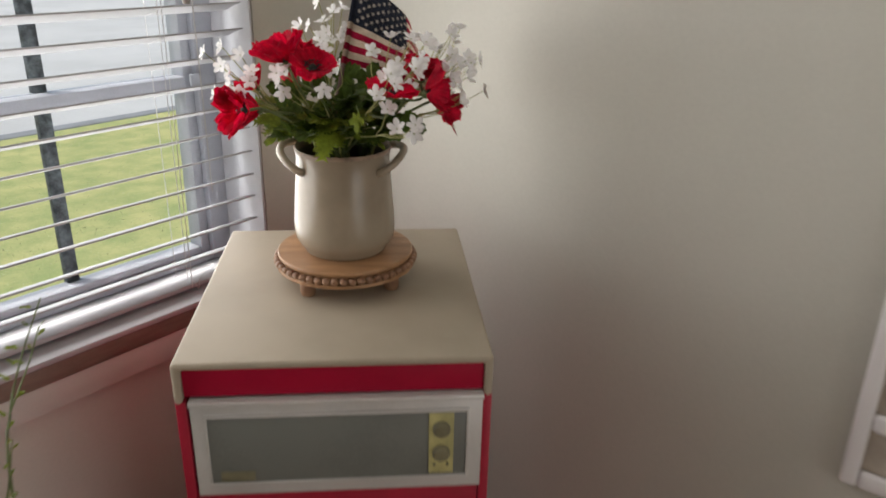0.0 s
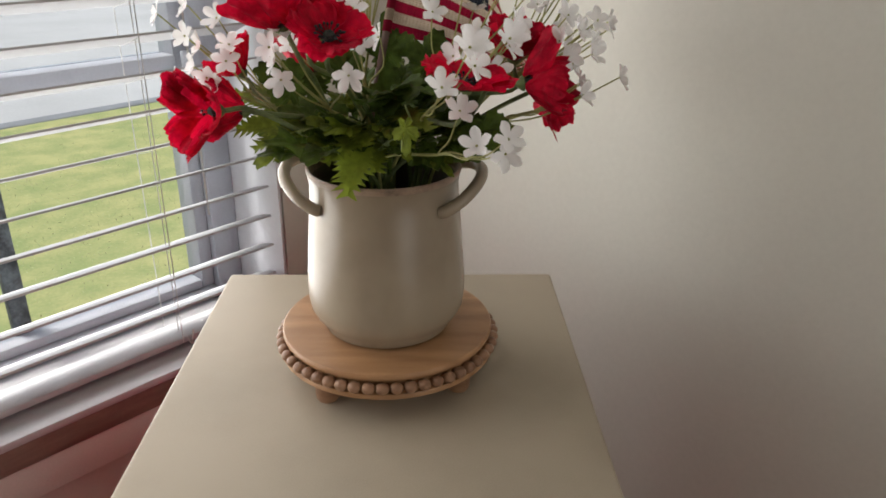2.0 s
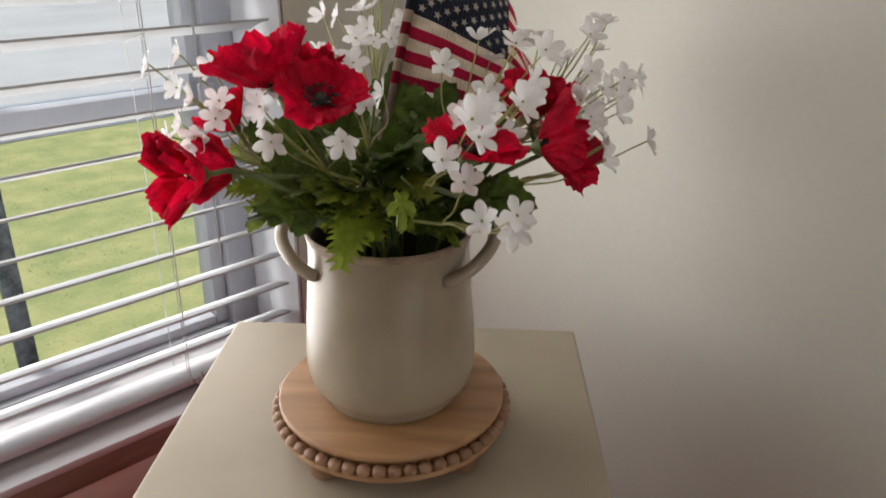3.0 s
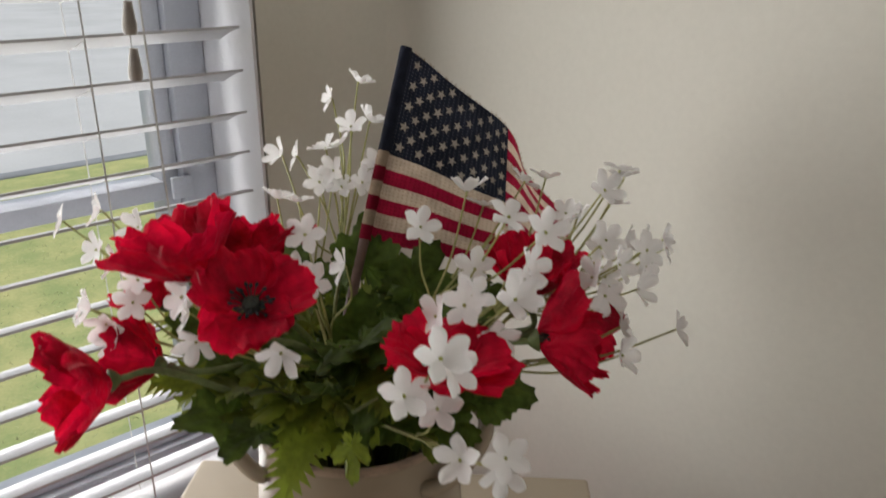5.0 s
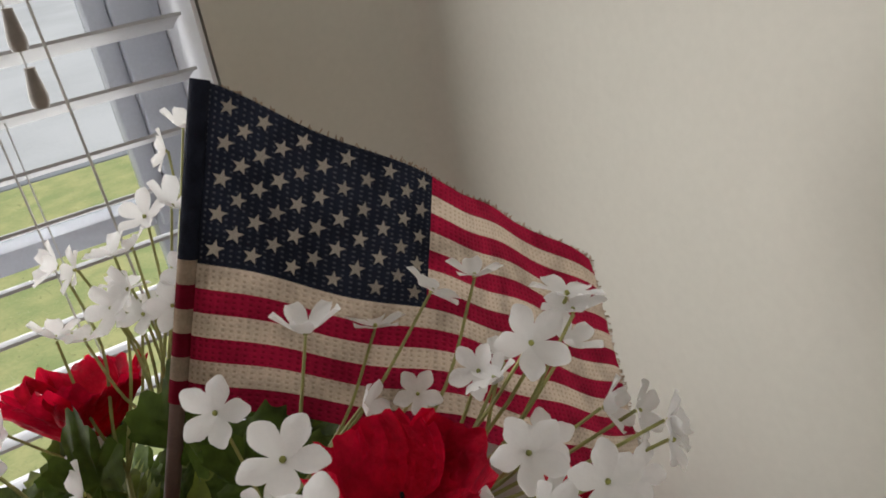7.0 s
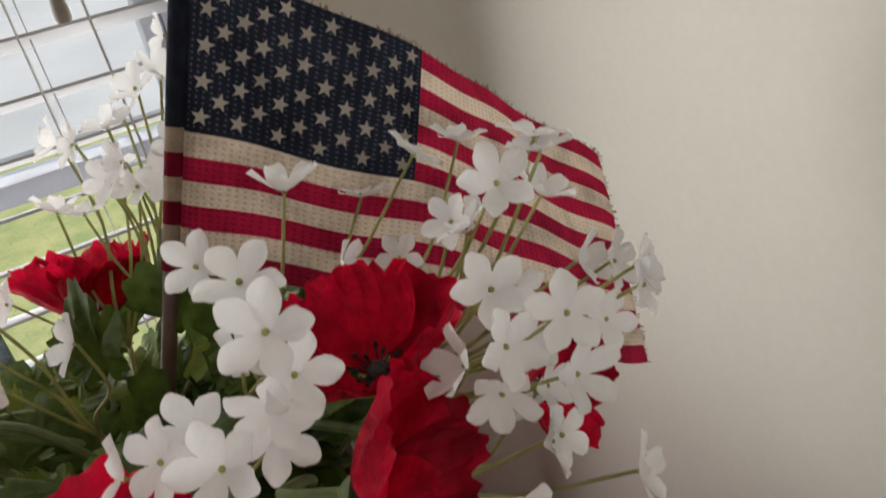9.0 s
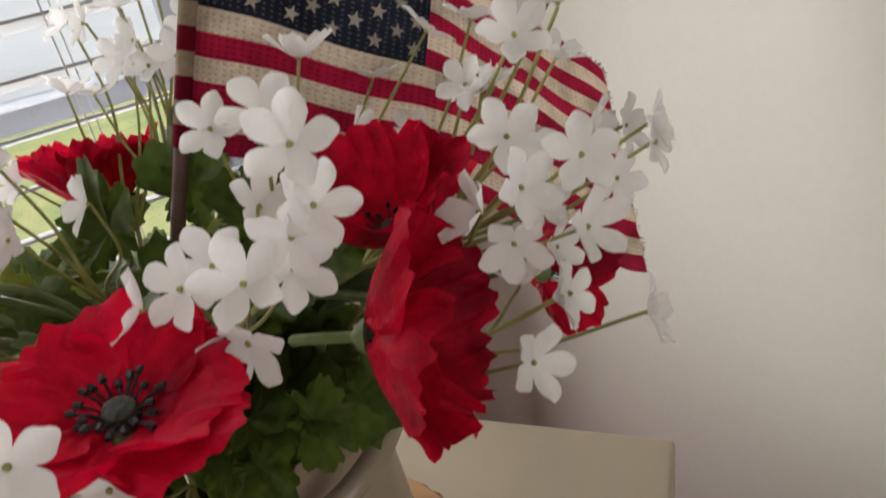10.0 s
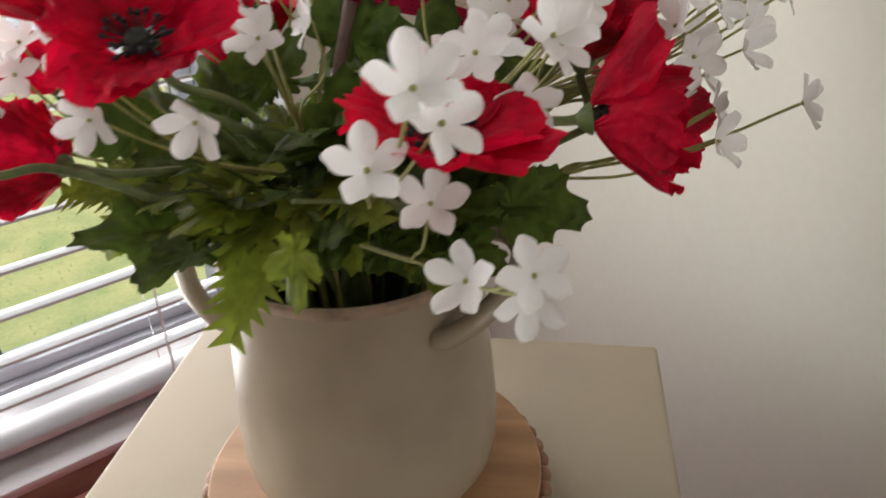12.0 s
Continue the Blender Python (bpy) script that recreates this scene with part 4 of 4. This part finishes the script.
# leaves: lobed blades, cupped along the midrib
def leaf_mesh(name, material, lobes, seed, narrow=1.0, depth=0.54):
    rg = random.Random(seed)
    n = 60
    bm = bmesh.new()
    rim, half = [], []
    for i in range(n):
        a = -math.pi + 2 * math.pi * i / n
        r = (1 - depth + depth * abs(math.cos(lobes * a / 2)) ** 0.8) * (0.7 + 0.3 * math.cos(a)) + 0.06 * math.cos(4 * lobes * a + seed)
        x, y = 0.5 + 0.56 * r * math.cos(a), 0.52 * narrow * r * math.sin(a)
        z = 0.16 * abs(y) - 0.26 * x * x + 0.05 * math.sin(5 * a + seed) + rg.uniform(-0.012, 0.012)
        rim.append(bm.verts.new((x, y, z)))
        half.append(bm.verts.new((0.5 + (x - 0.5) * 0.55, y * 0.55, 0.10 * abs(y) - 0.2 * (0.5 + (x - 0.5) * 0.55) ** 2 + 0.015 * math.sin(9 * a))))
    mid = bm.verts.new((0.5, 0, -0.075))
    for i in range(n):
        j = (i + 1) % n
        bm.faces.new((rim[i], rim[j], half[j], half[i]))
        bm.faces.new((half[i], half[j], mid))
    return mesh_of(name, bm, material)


DARK_LEAVES = [leaf_mesh("leaf", LEAF_DARK, 5, s, 0.95, 0.36) for s in range(4)]
BRIGHT_LEAVES = [leaf_mesh("leaf", LEAF_BRIGHT, 5, s + 7, 0.72) for s in range(4)]


def feathered_leaf(seed):
    """A long leaf cut into forward-pointing teeth down both sides, arching over."""
    rg = random.Random(seed)
    n = 13
    bm = bmesh.new()
    bend = lambda x: -0.34 * x * x
    spine = [bm.verts.new((i / n, 0, bend(i / n) - 0.02)) for i in range(n + 1)]
    for side in (-1, 1):
        base = []
        for i in range(n + 1):
            x = i / n
            w = 0.3 * math.sin(math.pi * min(1, 0.12 + 0.88 * x)) ** 0.8 * (0.58 + 0.08 * rg.random())
            base.append(bm.verts.new((x, side * w, bend(x) + 0.12 * w)))
        for i in range(n):
            quad = (spine[i], spine[i + 1], base[i + 1], base[i])
            bm.faces.new(quad if side > 0 else quad[::-1])
            x = (i + 1.1) / n
            w = 0.3 * math.sin(math.pi * min(1, 0.1 + 0.85 * i / n)) ** 0.7 * rg.uniform(0.8, 1.15)
            tip = bm.verts.new((x + 0.05, side * w, bend(x) + 0.2 * w - rg.uniform(0, 0.06)))
            tri = (base[i], base[i + 1], tip)
            bm.faces.new(tri[::-1] if side > 0 else tri)
    return mesh_of("leaf", bm, LEAF_BRIGHT)


FEATHERED = [feathered_leaf(s) for s in range(4)]


def leaf_pose(at, way, up, size):
    x = Vector(way).normalized()
    z = Vector(up) - x * Vector(up).dot(x)
    z.normalize()
    m = Matrix((x, z.cross(x), z)).transposed().to_4x4()
    m.translation = at
    return m @ Matrix.Scale(size, 4)


def foliage(k, leaves, label):
    """One leafy stem: leaves are (place, way, up, size, bright)."""
    foot, mouth = rooted(k)
    e = thing("leafy_stem", BQ @ Matrix.Translation(foot), label, "artificial foliage", "leafy stems in the crock")
    bm = bmesh.new()
    tube(bm, [Vector((0, 0, 0)), mouth - foot, mouth - foot + Vector((0, 0, 0.02))], 0.0018, sides=6)
    for n_, (at, way, up, size, bright) in enumerate(leaves):
        at = Vector(at)
        part("petiole", tube(bmesh.new(), [mouth - foot, (mouth.lerp(at, 0.5) + Vector((0, 0, 0.008))) - foot, at - foot], 0.0011, 0.0008, sides=5, steps=4), LEAF_DARK if not bright else STEM_GREEN, e)
        piece("leaf", (DARK_LEAVES, BRIGHT_LEAVES, FEATHERED)[bright][(n_ + k) % 4], e, leaf_pose(at - foot, way, up, size))
    part("stem", bm, STEM_GREEN, e)


rng = random.Random(31)
for k in range(16):
    a0 = 2 * math.pi * k / 16
    leaves = []
    for _ in range(8):
        a = a0 + rng.uniform(-0.3, 0.3)
        r = rng.uniform(0.012, 0.062)
        z = rng.uniform(0.22 if math.sin(a) < 0.3 else 0.205, 0.262 if math.cos(a) > -0.2 else 0.245)
        at = MOUTH + Vector((r * math.cos(a), r * math.sin(a), z - 0.19))
        out = Vector((math.cos(a), math.sin(a), rng.uniform(0.1, 1.0)))
        leaves.append((at, out + Vector((rng.uniform(-0.5, 0.5), rng.uniform(-0.5, 0.5), 0)), (rng.uniform(-0.3, 0.3), -0.35 + rng.uniform(-0.3, 0.3), 1), rng.uniform(0.036, 0.056), int(math.cos(a) < 0.45 and z < 0.26 and rng.random() < 0.45) * rng.choice((1, 2))))
    foliage(60 + k, leaves, "leafy green silk stem filling the crock's mouth")
foliage(50, [(MOUTH + Vector((-0.008, -0.044, 0.046)), (-0.12, -0.95, -0.2), (0.05, -0.2, 1), 0.056, 2), (MOUTH + Vector((-0.052, -0.016, 0.046)), (-0.8, -0.5, 0.05), (0.1, -0.3, 0.95), 0.045, 2),
             (Vector((0.036, 0.117, 0.280)), (0.02, -0.5, -0.8), (0, -0.8, 0.5), 0.031, 1), (MOUTH + Vector((0.018, -0.042, 0.055)), (0.25, -0.8, -0.25), (0, -0.5, 0.85), 0.036, 1),
             (MOUTH + Vector((0.045, -0.035, 0.034)), (0.35, -0.75, -0.1), (0, -0.5, 0.85), 0.034, 1)],
        "yellow-green feathered leafy stem reaching over the rim")
foliage(51, [((0.075, 0.2, 0.24), (0.8, -0.3, 0.15), (0.3, -0.8, 0.5), 0.042, 0), ((0.08, 0.215, 0.24), (0.9, -0.1, -0.15), (0.2, -0.8, 0.5), 0.045, 0), ((0.06, 0.195, 0.225), (0.7, -0.5, 0.2), (0.2, -0.6, 0.7), 0.036, 0)],
        "dark green broad-leaved stem beside the crock's handle")
foliage(52, [((-0.045, 0.2, 0.245), (-0.85, -0.3, 0.2), (0, -0.6, 0.8), 0.048, 2), ((-0.052, 0.22, 0.255), (-0.8, 0.1, 0.3), (0, -0.6, 0.8), 0.046, 2), ((-0.042, 0.205, 0.235), (-0.9, -0.4, -0.25), (0, -0.6, 0.8), 0.045, 1), ((-0.035, 0.2, 0.26), (-0.5, -0.5, 0.6), (0, -0.8, 0.5), 0.05, 0)],
        "lobed green leafy stem on the window side")
foliage(53, [((0.015, 0.26, 0.26), (0.1, 0.1, 1), (0, -1, 0.1), 0.06, 0), ((0.04, 0.25, 0.255), (0.4, 0.1, 1), (0, -1, 0.2), 0.055, 0), ((-0.01, 0.25, 0.25), (-0.3, 0.0, 1), (0, -1, 0.2), 0.055, 0), ((0.02, 0.235, 0.23), (0.0, -0.2, 1), (0, -1, 0.2), 0.05, 0)],
        "dark green upright leafy stem round the dowel")

# ---- other things of the room ----
# white frame with several openings, hung on the wall by the cabinet
frame_thing = thing("wall_frame", pose(XR, -0.094, 0.685), "white multi-pane decorative frame with tan panels hung on the wall", "picture frame")
FW, FH, FT = 0.52, 0.66, 0.02
FZ = -0.025
Y1 = 0.222                    # edge nearest the cabinet
part("back_board", block(-0.006, -0.001, Y1 - FW + 0.01, Y1 - 0.01, FZ + 0.01, FZ + FH - 0.01), TAN, frame_thing, "tan backing panel")
for y in (Y1 - 0.016, Y1 - 0.016 - (FW - 0.016) / 2, Y1 - FW):
    part("stile", block(-FT, -0.0065, y - 0.008, y + 0.016, FZ, FZ + FH, 0.006, 3), WHITEPLASTIC, frame_thing, "rounded white stile")
for k, z in enumerate((FZ, FZ + 0.1, FZ + 0.29, FZ + 0.46, FZ + FH - 0.026)):
    for y0 in (Y1 - FW + 0.0165, Y1 - 0.016 - (FW - 0.016) / 2 + 0.0165):
        part("rail", block(-FT + 0.001, -0.0065, y0, y0 + FW / 2 - 0.0335, z, z + 0.03, 0.006, 3), WHITEPLASTIC, frame_thing, "rounded white rail")

# thin budding branches in a tall floor vase beside the cabinet
branch_pot = thing("floor_vase", pose(-0.031, 0.789, 0.0), "tall grey-brown floor vase beside the toy oven", "vase")
part("body", lathe([(0, 0), (0.06, 0), (0.075, 0.02), (0.085, 0.15), (0.07, 0.32), (0.04, 0.42), (0.045, 0.46), (0.04, 0.462), (0.034, 0.42), (0.06, 0.3), (0.07, 0.1), (0, 0.02)], 40), TASSEL, branch_pot)
branches = thing("budding_branch", pose(-0.031, 0.789, 0.068), "thin bare branches with small olive-green leaves in a floor vase", "branch")
LEAFLET = leaf_mesh("leaflet", LEAF_BRIGHT, 1, 3, 0.42)
TWIGS = [
    [(0, 0, 0), (0.005, 0, 0.4), (0.035, 0.02, 0.78), (0.055, 0.033, 0.86), (0.08, 0.043, 0.911), (0.118, 0.057, 0.967)],
    [(0.055, 0.033, 0.86), (0.085, 0.042, 0.9), (0.108, 0.05, 0.938)],
    [(0, 0.005, 0), (0, 0.01, 0.4), (0.012, 0.01, 0.7), (0.03, 0.004, 0.8), (0.04, 0.002, 0.845)],
]
for n_, pts in enumerate(TWIGS):
    part("twig", tube(bmesh.new(), pts, 0.0024 if pts[0][2] == 0 else 0.0013, 0.0008, sides=6), STEM_GREEN, branches)
    line = curve_points(pts, 6)
    rg = random.Random(n_)
    for p in line[len(line) // 2::2]:
        d = Vector((rg.uniform(-1, 1), rg.uniform(-1, 1), rg.uniform(0.2, 1)))
        piece("leaflet", LEAFLET, branches, leaf_pose(p, d, (rg.uniform(-0.5, 0.5), -0.5, 1), rg.uniform(0.009, 0.02)))

# floor boards, the nearest single, on the dark base
board_mesh = mesh_of("floor_board", block(0, 0.118, 0, 1.19, -0.0119, 0, 0.0015, 1), FLOOR, False)
rg = random.Random(6)
for i in range(30):
    off = rg.uniform(0, 1.0)
    for j in range(5):
        y0 = YB + off - 1.2 + 1.2 * j
        y1 = min(y0 + 1.19, YW)
        y0 = max(y0, YB)
        if y1 - y0 > 0.05:
            me = board_mesh if y1 - y0 > 1.185 else mesh_of("floor_board", block(0, 0.118, 0, y1 - y0, -0.0119, 0, 0.0015, 1), FLOOR, False)
            piece("floor_board", me, floor, pose(XL + 0.12 * i, y0, 0))
